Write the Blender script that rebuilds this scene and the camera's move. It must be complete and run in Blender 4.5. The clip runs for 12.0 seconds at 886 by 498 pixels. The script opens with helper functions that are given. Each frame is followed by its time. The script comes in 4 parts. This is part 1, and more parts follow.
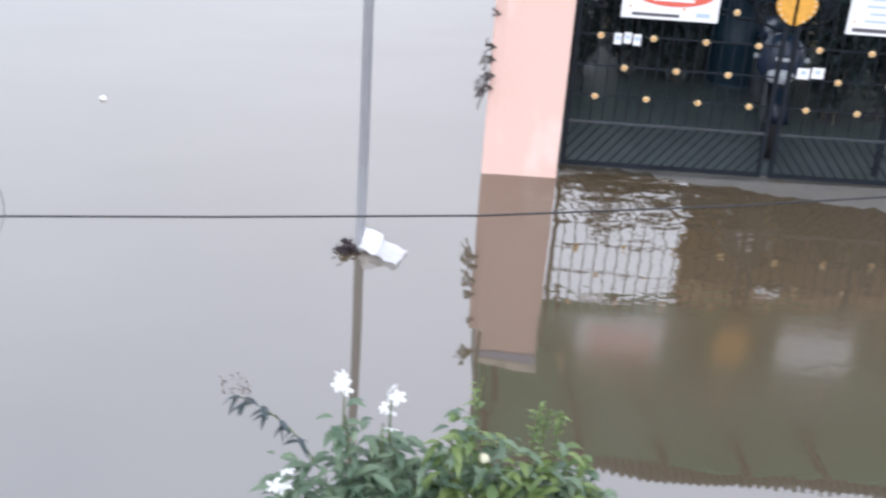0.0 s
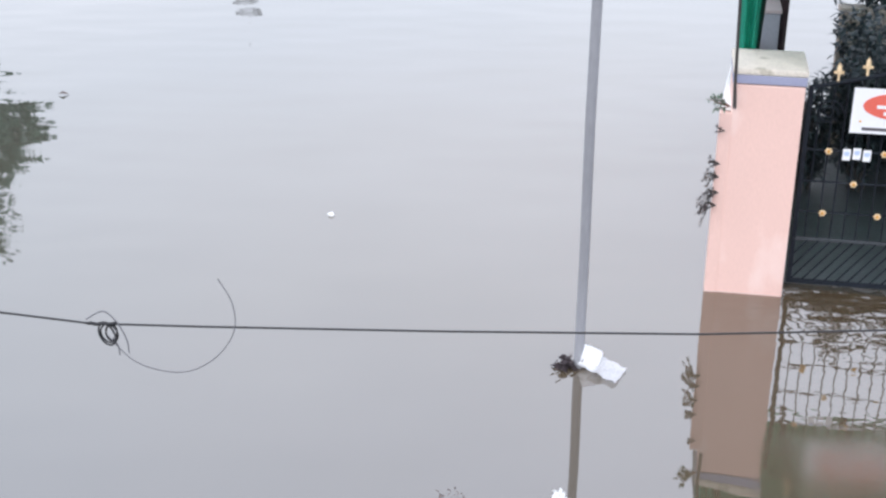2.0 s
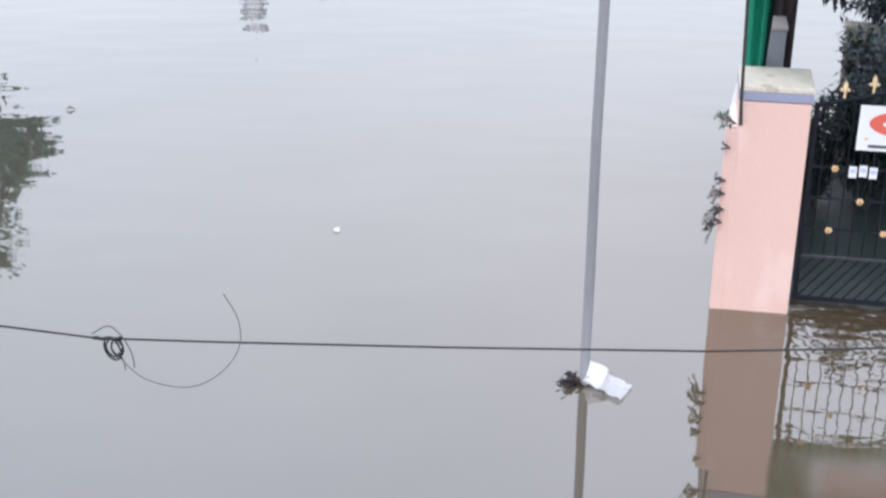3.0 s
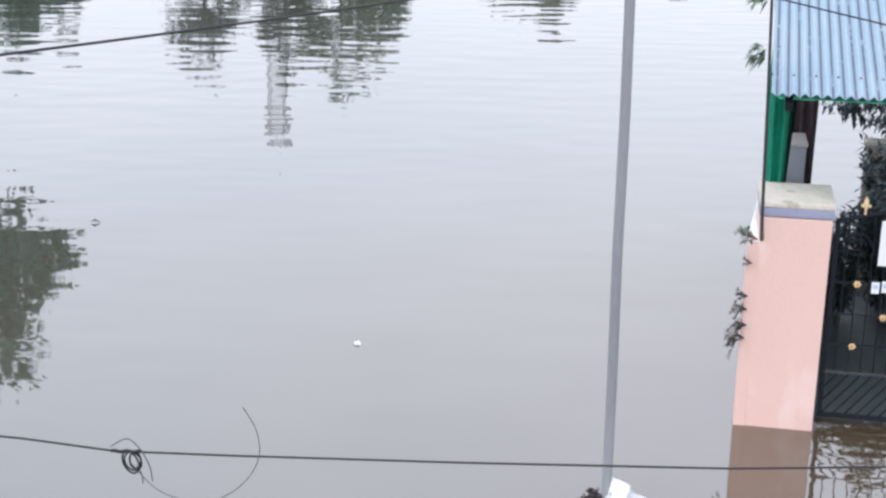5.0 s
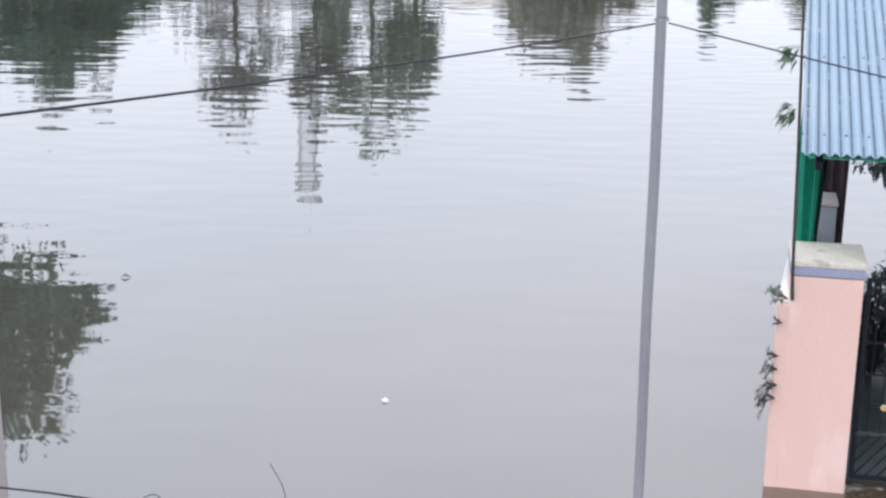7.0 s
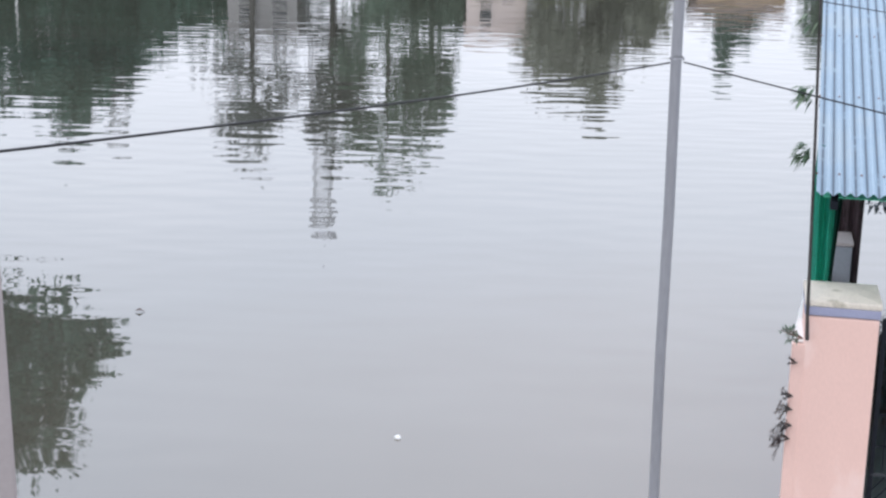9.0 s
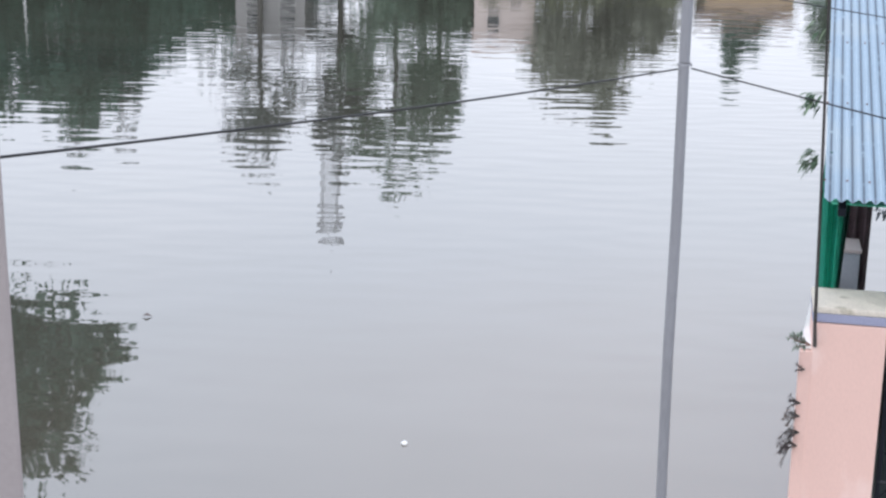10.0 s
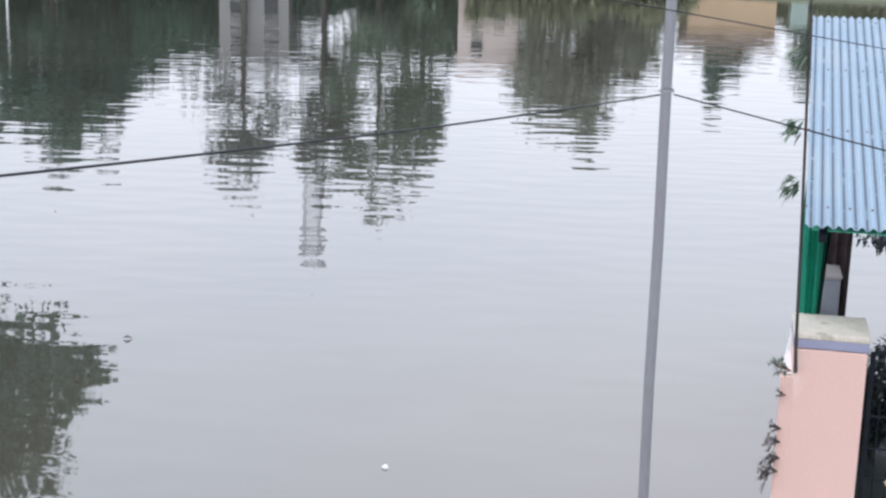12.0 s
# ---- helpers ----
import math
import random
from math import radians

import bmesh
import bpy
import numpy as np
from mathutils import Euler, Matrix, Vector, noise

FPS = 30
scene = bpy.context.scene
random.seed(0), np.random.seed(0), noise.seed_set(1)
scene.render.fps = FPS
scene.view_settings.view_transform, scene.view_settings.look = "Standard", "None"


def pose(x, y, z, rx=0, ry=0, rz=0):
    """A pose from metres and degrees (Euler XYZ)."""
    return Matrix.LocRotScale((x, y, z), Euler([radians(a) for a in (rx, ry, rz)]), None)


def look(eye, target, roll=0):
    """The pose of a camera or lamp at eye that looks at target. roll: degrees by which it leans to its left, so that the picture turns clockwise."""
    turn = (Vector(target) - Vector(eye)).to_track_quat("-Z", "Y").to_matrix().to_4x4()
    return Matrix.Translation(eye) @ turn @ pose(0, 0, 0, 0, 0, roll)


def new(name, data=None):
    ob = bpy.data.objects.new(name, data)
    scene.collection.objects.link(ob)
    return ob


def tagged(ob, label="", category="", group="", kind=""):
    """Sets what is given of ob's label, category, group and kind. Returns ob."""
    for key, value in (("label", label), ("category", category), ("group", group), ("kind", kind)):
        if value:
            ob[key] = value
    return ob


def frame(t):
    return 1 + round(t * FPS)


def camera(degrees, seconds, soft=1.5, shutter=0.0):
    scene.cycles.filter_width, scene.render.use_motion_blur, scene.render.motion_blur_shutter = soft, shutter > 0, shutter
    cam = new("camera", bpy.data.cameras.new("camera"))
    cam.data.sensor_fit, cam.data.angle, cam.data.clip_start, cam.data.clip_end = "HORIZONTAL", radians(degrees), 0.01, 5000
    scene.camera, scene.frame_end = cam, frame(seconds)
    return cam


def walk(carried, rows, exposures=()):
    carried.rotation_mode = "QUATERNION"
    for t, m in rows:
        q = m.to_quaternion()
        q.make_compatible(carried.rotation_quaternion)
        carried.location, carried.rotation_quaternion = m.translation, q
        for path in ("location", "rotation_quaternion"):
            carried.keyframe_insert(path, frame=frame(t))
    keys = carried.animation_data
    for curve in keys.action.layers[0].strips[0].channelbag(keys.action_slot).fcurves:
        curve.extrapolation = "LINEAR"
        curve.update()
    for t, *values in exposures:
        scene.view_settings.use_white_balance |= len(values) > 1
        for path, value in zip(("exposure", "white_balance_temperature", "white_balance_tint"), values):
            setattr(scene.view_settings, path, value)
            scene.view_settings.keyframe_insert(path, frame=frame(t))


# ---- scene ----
from math import cos, pi, sin, tan

# ---- camera and walk: a phone on an upper balcony, turned where it is held ----
EYE = (0.0, 0.0, 4.4)
cam = camera(36.18, 12.0, soft=2.5, shutter=0.5)
PATH = [
    (0.0, 61.363, -3.739, -8.652), (0.3, 61.629, -1.474, -7.424), (0.5, 61.412, -1.527, -5.345),
    (0.7, 61.779, -1.771, -2.621), (1.0, 62.923, -0.930, -0.717), (1.5, 64.969, -0.173, -0.291),
    (2.0, 65.963, -0.300, -0.035), (2.5, 65.981, -0.264, 0.134), (3.0, 66.635, -0.395, 0.270),
    (3.5, 68.500, -0.707, 0.851), (3.7, 68.758, -0.753, 0.830), (5.3, 71.714, -0.196, 1.317),
    (5.5, 71.815, -0.010, 1.329), (6.0, 73.000, -0.089, 2.415), (6.5, 73.011, -0.566, 2.231),
    (7.0, 73.842, -0.357, 2.471), (7.5, 74.815, -0.714, 2.476), (7.7, 75.348, -0.533, 2.979),
    (9.3, 75.415, -0.681, 3.263), (9.5, 75.639, -0.684, 3.413), (10.0, 75.630, -0.683, 3.485),
    (10.5, 75.733, -0.588, 3.261), (11.0, 75.837, -0.810, 3.136), (11.5, 76.198, -0.913, 2.917),
    (12.0, 76.641, -1.209, 2.838),
]
walk(cam, [(t, pose(*EYE, rx, ry, rz)) for t, rx, ry, rz in PATH], exposures=[(0.0, 0.28), (1.0, 0.22), (2.5, 0.09), (5.5, 0.0), (9.5, -0.14), (12.0, -0.14)])

# ---- world: bright hazy overcast sky, weak wide sun ----
SUN_EL, SUN_AZ = radians(52), radians(205)
world = bpy.data.worlds.new("overcast_sky")
scene.world = world
world.use_nodes = True
wn, wl = world.node_tree.nodes, world.node_tree.links
wn.clear()
w_out = wn.new("ShaderNodeOutputWorld")
w_sky = wn.new("ShaderNodeTexSky")
w_sky.sky_type, w_sky.sun_disc = "NISHITA", False
w_sky.sun_elevation, w_sky.sun_rotation = SUN_EL, SUN_AZ
w_sky.air_density, w_sky.dust_density, w_sky.ozone_density = 1.0, 4.0, 1.0
w_bg = wn.new("ShaderNodeBackground")
w_bg.inputs["Strength"].default_value = 0.015
wl.new(w_sky.outputs["Color"], w_bg.inputs["Color"])
w_co = wn.new("ShaderNodeTexCoord")
w_no = wn.new("ShaderNodeTexNoise")
w_no.inputs["Scale"].default_value, w_no.inputs["Detail"].default_value = 1.6, 4.0
w_ra = wn.new("ShaderNodeValToRGB")
w_ra.color_ramp.elements[0].position, w_ra.color_ramp.elements[0].color = 0.3, (0.815, 0.868, 0.995, 1)
w_ra.color_ramp.elements[1].position, w_ra.color_ramp.elements[1].color = 0.75, (0.968, 1.0, 1.11, 1)
w_cloud = wn.new("ShaderNodeBackground")
w_cloud.inputs["Strength"].default_value = 1.82
wl.new(w_co.outputs["Generated"], w_no.inputs["Vector"])
wl.new(w_no.outputs["Fac"], w_ra.inputs["Fac"])
w_sep = wn.new("ShaderNodeSeparateXYZ")
wl.new(w_co.outputs["Generated"], w_sep.inputs[0])
w_up = wn.new("ShaderNodeValToRGB")  # hazy overcast: brightest low over the horizon, duller and a little mauve overhead
w_up.color_ramp.interpolation = "EASE"
w_up.color_ramp.elements[0].position, w_up.color_ramp.elements[0].color = 0.0, (0.93, 0.92, 0.92, 1)
w_up.color_ramp.elements[1].position, w_up.color_ramp.elements[1].color = 1.0, (0.87, 0.88, 0.95, 1)
for at, col in ((0.30, (1.05, 1.07, 1.09, 1)), (0.62, (0.93, 0.965, 1.035, 1))):
    w_up.color_ramp.elements.new(at).color = col
wl.new(w_sep.outputs["Z"], w_up.inputs["Fac"])
w_mul = wn.new("ShaderNodeVectorMath")
w_mul.operation = "MULTIPLY"
wl.new(w_ra.outputs["Color"], w_mul.inputs[0])
wl.new(w_up.outputs["Color"], w_mul.inputs[1])
wl.new(w_mul.outputs[0], w_cloud.inputs["Color"])
w_add = wn.new("ShaderNodeAddShader")
wl.new(w_bg.outputs[0], w_add.inputs[0])
wl.new(w_cloud.outputs[0], w_add.inputs[1])
wl.new(w_add.outputs[0], w_out.inputs["Surface"])

sun_data = bpy.data.lights.new("sun", "SUN")
sun_data.energy, sun_data.angle, sun_data.color = 0.7, radians(25), (1.0, 0.96, 0.9)
sun = new("sun", sun_data)
sun.matrix_world = look((30 * sin(SUN_AZ) * cos(SUN_EL), 30 * cos(SUN_AZ) * cos(SUN_EL), 30 * sin(SUN_EL)), (0, 0, 0))


# ---- materials ----
def mat(name, colour, rough=0.7, metal=0.0, vary=0.15, scale=3.0, fine=40.0, bump=0.0, stain=None, stain_at=0.62,
        stretch=(1, 1, 1), spec=0.5, per_object=0.0):
    """Two scales of noise over a base colour, an optional stain colour, relief, and shade by object."""
    m = bpy.data.materials.new(name)
    m.use_nodes = True
    n, l = m.node_tree.nodes, m.node_tree.links
    b = n["Principled BSDF"]
    b.inputs["Roughness"].default_value, b.inputs["Metallic"].default_value = rough, metal
    b.inputs["Specular IOR Level"].default_value = spec
    co = n.new("ShaderNodeTexCoord")
    mp = n.new("ShaderNodeMapping")
    mp.inputs["Scale"].default_value = stretch
    l.new(co.outputs["Object"], mp.inputs["Vector"])
    big, small = n.new("ShaderNodeTexNoise"), n.new("ShaderNodeTexNoise")
    big.inputs["Scale"].default_value, big.inputs["Detail"].default_value = scale, 5
    small.inputs["Scale"].default_value, small.inputs["Detail"].default_value = fine, 3
    l.new(mp.outputs[0], big.inputs["Vector"])
    l.new(mp.outputs[0], small.inputs["Vector"])
    add = n.new("ShaderNodeMath")
    add.operation = "ADD"
    l.new(big.outputs["Fac"], add.inputs[0])
    l.new(small.outputs["Fac"], add.inputs[1])
    ramp = n.new("ShaderNodeMapRange")
    ramp.inputs["From Min"].default_value, ramp.inputs["From Max"].default_value = 0.6, 1.4
    ramp.inputs["To Min"].default_value, ramp.inputs["To Max"].default_value = 1 - vary, 1 + vary
    l.new(add.outputs[0], ramp.inputs["Value"])
    fac = ramp.outputs[0]
    if per_object:
        oi = n.new("ShaderNodeObjectInfo")
        r2 = n.new("ShaderNodeMapRange")
        r2.inputs["To Min"].default_value, r2.inputs["To Max"].default_value = 1 - per_object, 1 + per_object
        l.new(oi.outputs["Random"], r2.inputs["Value"])
        mu = n.new("ShaderNodeMath")
        mu.operation = "MULTIPLY"
        l.new(fac, mu.inputs[0])
        l.new(r2.outputs[0], mu.inputs[1])
        fac = mu.outputs[0]
    mix = n.new("ShaderNodeVectorMath")
    mix.operation = "SCALE"
    mix.inputs[0].default_value = colour[:3]
    l.new(fac, mix.inputs["Scale"])
    out = mix.outputs[0]
    if stain:
        st = n.new("ShaderNodeMapRange")
        st.inputs["From Min"].default_value, st.inputs["From Max"].default_value = stain_at, stain_at + 0.12
        l.new(big.outputs["Fac"], st.inputs["Value"])
        mm = n.new("ShaderNodeMix")
        mm.data_type = "RGBA"
        l.new(st.outputs[0], mm.inputs["Factor"])
        l.new(out, mm.inputs["A"])
        mm.inputs["B"].default_value = (*stain, 1)
        out = mm.outputs["Result"]
    l.new(out, b.inputs["Base Color"])
    if bump:
        bp = n.new("ShaderNodeBump")
        bp.inputs["Strength"].default_value, bp.inputs["Distance"].default_value = 1.0, bump
        l.new(add.outputs[0], bp.inputs["Height"])
        l.new(bp.outputs[0], b.inputs["Normal"])
    return m


def leaf_mat(name, a, b_col, rough=0.55, through_light=0.25):
    """Leaves: shade by island between two greens, with some light let through."""
    m = bpy.data.materials.new(name)
    m.use_nodes = True
    n, l = m.node_tree.nodes, m.node_tree.links
    b = n["Principled BSDF"]
    g = n.new("ShaderNodeNewGeometry")
    mm = n.new("ShaderNodeMix")
    mm.data_type = "RGBA"
    mm.inputs["A"].default_value, mm.inputs["B"].default_value = (*a, 1), (*b_col, 1)
    l.new(g.outputs["Random Per Island"], mm.inputs["Factor"])
    l.new(mm.outputs["Result"], b.inputs["Base Color"])
    b.inputs["Roughness"].default_value = rough
    tr = n.new("ShaderNodeBsdfTranslucent")
    l.new(mm.outputs["Result"], tr.inputs["Color"])
    ms = n.new("ShaderNodeMixShader")
    ms.inputs[0].default_value = through_light
    l.new(b.outputs[0], ms.inputs[1])
    l.new(tr.outputs[0], ms.inputs[2])
    l.new(ms.outputs[0], n["Material Output"].inputs["Surface"])
    return m


def water_mat():
    m = bpy.data.materials.new("flood_water")
    m.use_nodes = True
    n, l = m.node_tree.nodes, m.node_tree.links
    b = n["Principled BSDF"]
    b.inputs["Roughness"].default_value, b.inputs["IOR"].default_value = 0.025, 2.35
    co = n.new("ShaderNodeTexCoord")

    def tex(scale, stretch, detail=2.0):
        mp = n.new("ShaderNodeMapping")
        mp.inputs["Scale"].default_value = stretch
        mp.inputs["Rotation"].default_value = (0, 0, 0.12)
        t = n.new("ShaderNodeTexNoise")
        t.inputs["Scale"].default_value, t.inputs["Detail"].default_value = scale, detail
        l.new(co.outputs["Object"], mp.inputs["Vector"])
        l.new(mp.outputs[0], t.inputs["Vector"])
        return t.outputs["Fac"]

    def ranged(v, a, b0, c, d):
        r = n.new("ShaderNodeMapRange")
        for key, val in zip(("From Min", "From Max", "To Min", "To Max"), (a, b0, c, d)):
            r.inputs[key].default_value = val
        l.new(v, r.inputs["Value"])
        return r.outputs[0]

    def calc(op, a, b0):
        r = n.new("ShaderNodeMath")
        r.operation = op
        for k, v in enumerate((a, b0)):
            if isinstance(v, float):
                r.inputs[k].default_value = v
            else:
                l.new(v, r.inputs[k])
        return r.outputs[0]

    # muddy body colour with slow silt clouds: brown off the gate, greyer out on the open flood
    def blend(fac, c0, c1):
        mm = n.new("ShaderNodeMix")
        mm.data_type = "RGBA"
        l.new(fac, mm.inputs["Factor"])
        for key, c in (("A", c0), ("B", c1)):
            if isinstance(c, tuple):
                mm.inputs[key].default_value = (*c, 1)
            else:
                l.new(c, mm.inputs[key])
        return mm.outputs["Result"]

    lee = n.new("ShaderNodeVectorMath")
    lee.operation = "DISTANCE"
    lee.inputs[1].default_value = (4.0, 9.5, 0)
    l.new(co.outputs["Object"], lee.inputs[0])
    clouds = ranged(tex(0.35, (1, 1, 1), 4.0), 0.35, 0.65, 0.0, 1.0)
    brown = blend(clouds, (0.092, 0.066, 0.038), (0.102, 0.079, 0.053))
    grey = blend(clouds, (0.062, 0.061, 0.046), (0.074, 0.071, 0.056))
    # far body colour lowered in place of what grazing reflection takes away
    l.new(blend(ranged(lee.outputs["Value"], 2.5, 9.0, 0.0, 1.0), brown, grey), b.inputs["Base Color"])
    # long slow swell, small wind ripples in patches, and the stir beside the gate
    swell = calc("MULTIPLY", tex(0.9, (0.8, 1.0, 1), 0.4), SWELL)
    swell = calc("ADD", swell, calc("MULTIPLY", tex(0.22, (0.2, 1.3, 1), 0.5), 0.006))
    patches = ranged(tex(0.06, (1, 1, 1), 2.0), 0.4, 0.6, 0.35, 1.0)
    # calmer in the shelter between the pole and the wall
    calm = ranged(lee.outputs["Value"], 5.5, 9.5, 0.45, 1.0)
    wind = calc("MULTIPLY", calc("MULTIPLY", tex(1.7, (0.6, 1.3, 1), 0.35), calc("MULTIPLY", patches, calm)), RIPPLE)
    dist = n.new("ShaderNodeVectorMath")
    dist.operation = "DISTANCE"
    dist.inputs[1].default_value = (3.2, 8.9, 0)
    l.new(co.outputs["Object"], dist.inputs[0])
    stir = calc("MULTIPLY", calc("MULTIPLY", tex(5.0, (0.8, 1.2, 1), 1.5), ranged(dist.outputs["Value"], 0.25, 1.25, 1.0, 0.0)), 0.018)
    dist2 = n.new("ShaderNodeVectorMath")
    dist2.operation = "DISTANCE"
    dist2.inputs[1].default_value = (3.9, 7.3, 0)
    l.new(co.outputs["Object"], dist2.inputs[0])
    chop = calc("MULTIPLY", calc("MULTIPLY", tex(7.0, (0.8, 1.2, 1), 2.5), ranged(dist2.outputs["Value"], 0.9, 2.5, 1.0, 0.0)), 0.0016)
    h = calc("ADD", calc("ADD", calc("ADD", swell, wind), stir), chop)
    # the stirred water off the gate is finely roughened
    sep = n.new("ShaderNodeSeparateXYZ")
    l.new(co.outputs["Object"], sep.inputs[0])
    stirred = calc("MULTIPLY", ranged(sep.outputs["X"], 1.75, 2.15, 0.0, 1.0), calc("MULTIPLY", ranged(sep.outputs["Y"], 5.5, 5.9, 0.0, 1.0), ranged(sep.outputs["Y"], 6.95, 7.25, 1.0, 0.0)))
    l.new(ranged(stirred, 0.0, 1.0, 0.025, 0.15), b.inputs["Roughness"])
    bp = n.new("ShaderNodeBump")
    bp.inputs["Strength"].default_value, bp.inputs["Distance"].default_value = 1.0, 1.0
    l.new(h, bp.inputs["Height"])
    l.new(bp.outputs[0], b.inputs["Normal"])
    return m


SWELL, RIPPLE = 0.0085, 0.0125
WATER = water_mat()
PINK = mat("pink_paint", (0.775, 0.525, 0.450), 0.75, vary=0.05, scale=3.0, fine=60, bump=0.0015, stain=(0.83, 0.62, 0.55), stain_at=0.54, stretch=(1, 1, 0.45))
CAP = mat("cap_limewash", (0.66, 0.60, 0.51), 0.85, vary=0.16, scale=9, fine=60, bump=0.004, stain=(0.42, 0.38, 0.30), stain_at=0.63)
BAND = mat("blue_grey_band", (0.30, 0.31, 0.42), 0.7, vary=0.08)
WALLTOP = mat("white_limewash", (0.80, 0.79, 0.76), 0.8, vary=0.08, scale=6)
STEEL = mat("galvanised_pole", (0.27, 0.272, 0.285), 0.6, metal=0.1, vary=0.12, scale=4, fine=50, stretch=(1, 1, 0.25))
IRON = mat("black_gate_paint", (0.013, 0.016, 0.022), 0.6, vary=0.3, spec=0.15)
GOLD = mat("gold_paint", (0.80, 0.60, 0.36), 0.5, metal=0.15, vary=0.15, scale=20)
RUST = mat("rusty_iron", (0.16, 0.07, 0.045), 0.85, vary=0.4, scale=20)
CABLE = mat("black_cable", (0.011, 0.011, 0.013), 0.6, vary=0.2)
WIRE = mat("grey_wire", (0.10, 0.10, 0.11), 0.6, vary=0.2)
SHEET = mat("blue_roof_paint", (0.27, 0.365, 0.44), 0.5, vary=0.10, scale=2.5, fine=30, stain=(0.31, 0.39, 0.44), stain_at=0.55, stretch=(1, 0.5, 1))
GREEN = mat("green_tarpaulin", (0.02, 0.38, 0.25), 0.5, vary=0.2, scale=6)
CLOTH = mat("dark_cloth", (0.10, 0.072, 0.078), 0.9, vary=0.35, scale=8)
GREY = mat("grey_cement", (0.24, 0.26, 0.29), 0.8, vary=0.1, scale=5)
CONCRETE = mat("wet_concrete", (0.165, 0.155, 0.145), 0.35, vary=0.25, scale=5, fine=50, bump=0.006, stain=(0.15, 0.13, 0.11), stain_at=0.55)
POST = mat("plaster_post", (0.34, 0.30, 0.29), 0.8, vary=0.07, scale=3, fine=50, bump=0.002)
PAPER = mat("white_board", (0.80, 0.80, 0.80), 0.6, vary=0.03)
RED = mat("red_print", (0.72, 0.13, 0.09), 0.6, vary=0.05)
INK = mat("dark_print", (0.10, 0.09, 0.10), 0.6, vary=0.05)
BLUEPRINT = mat("pale_blue_print", (0.45, 0.55, 0.72), 0.6, vary=0.05)
PLASTIC = mat("white_plastic", (0.85, 0.85, 0.86), 0.35, vary=0.05, scale=20)
def film_mat():
    m = bpy.data.materials.new("thin_plastic_film")
    m.use_nodes = True
    n, l = m.node_tree.nodes, m.node_tree.links
    b = n["Principled BSDF"]
    b.inputs["Base Color"].default_value = (0.86, 0.86, 0.88, 1)
    b.inputs["Roughness"].default_value = 0.3
    t = n.new("ShaderNodeTexNoise")
    t.inputs["Scale"].default_value = 18.0
    r = n.new("ShaderNodeMapRange")
    r.inputs["To Min"].default_value, r.inputs["To Max"].default_value = 0.25, 0.75
    l.new(t.outputs["Fac"], r.inputs["Value"])
    l.new(r.outputs[0], b.inputs["Alpha"])
    return m


FILM = film_mat()
FOAM = mat("white_foam", (0.85, 0.85, 0.83), 0.8, vary=0.05, scale=20)
DEBRIS = mat("dark_debris", (0.028, 0.019, 0.021), 0.8, vary=0.5, scale=30)
BARK = mat("bark", (0.085, 0.08, 0.072), 0.9, vary=0.3, scale=6, fine=30, bump=0.02, stretch=(1, 1, 0.3))
STEM = mat("green_stem", (0.09, 0.12, 0.045), 0.7, vary=0.2, scale=20)
BROWNWALL = mat("brown_wash_wall", (0.30, 0.20, 0.12), 0.85, vary=0.15, scale=1.5, bump=0.003)
YELLOWWALL = mat("ochre_wall", (0.56, 0.41, 0.26), 0.85, vary=0.12, scale=0.8)
PINKWALL = mat("pale_pink_wall", (0.68, 0.58, 0.53), 0.85, vary=0.10, scale=0.8)
GREYWALL = mat("grey_house_wall", (0.31, 0.30, 0.29), 0.85, vary=0.12, scale=0.6)
TILE = mat("weathered_roof", (0.16, 0.12, 0.10), 0.85, vary=0.3, scale=2)
GLASS = mat("dark_window", (0.03, 0.035, 0.04), 0.15, vary=0.2)
WHITEPAINT = mat("white_pole_paint", (0.78, 0.78, 0.76), 0.6, vary=0.08)
TEAL = mat("teal_sheet", (0.34, 0.43, 0.38), 0.6, vary=0.15)
BANK = mat("grass_bank", (0.15, 0.16, 0.10), 0.95, vary=0.35, scale=0.3, fine=4, bump=0.05, stain=(0.16, 0.13, 0.08), stain_at=0.58)
ORANGE = mat("orange_gold_paint", (0.72, 0.36, 0.06), 0.45, vary=0.15, scale=20)
DRUM = mat("blue_drum_plastic", (0.016, 0.045, 0.072), 0.45, vary=0.15, scale=5)
DARKSTEM = mat("dark_stem", (0.05, 0.045, 0.042), 0.8, vary=0.3, scale=20)
LINING = mat("green_lining", (0.14, 0.72, 0.46), 0.6, vary=0.15, scale=1.2)
# patchy grey: sky glints on the lock rail put into its colour
RAILGREY = mat("grey_metal_glint", (0.035, 0.04, 0.046), 0.55, vary=0.5, scale=9)
YARD = mat("dark_wet_floor", (0.075, 0.094, 0.098), 0.5, vary=0.3, scale=4, fine=40, bump=0.004)
# darker copy of the tarpaulin green: shade in its folds put into colour
GREEN_SHADED = mat("green_tarpaulin_shaded", (0.008, 0.10, 0.07), 0.5, vary=0.2, scale=6)
# darker blue along the valleys of the corrugated sheet, broken up by noise
sn, sl = SHEET.node_tree.nodes, SHEET.node_tree.links
s_bsdf = sn["Principled BSDF"]
s_old = s_bsdf.inputs["Base Color"].links[0].from_socket
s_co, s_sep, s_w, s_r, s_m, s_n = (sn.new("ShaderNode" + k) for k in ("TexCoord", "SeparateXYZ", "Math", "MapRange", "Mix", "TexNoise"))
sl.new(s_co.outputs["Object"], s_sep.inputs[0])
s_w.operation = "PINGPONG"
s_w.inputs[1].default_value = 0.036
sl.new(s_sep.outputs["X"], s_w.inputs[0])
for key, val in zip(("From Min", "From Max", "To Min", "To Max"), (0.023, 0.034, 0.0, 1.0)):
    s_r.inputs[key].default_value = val
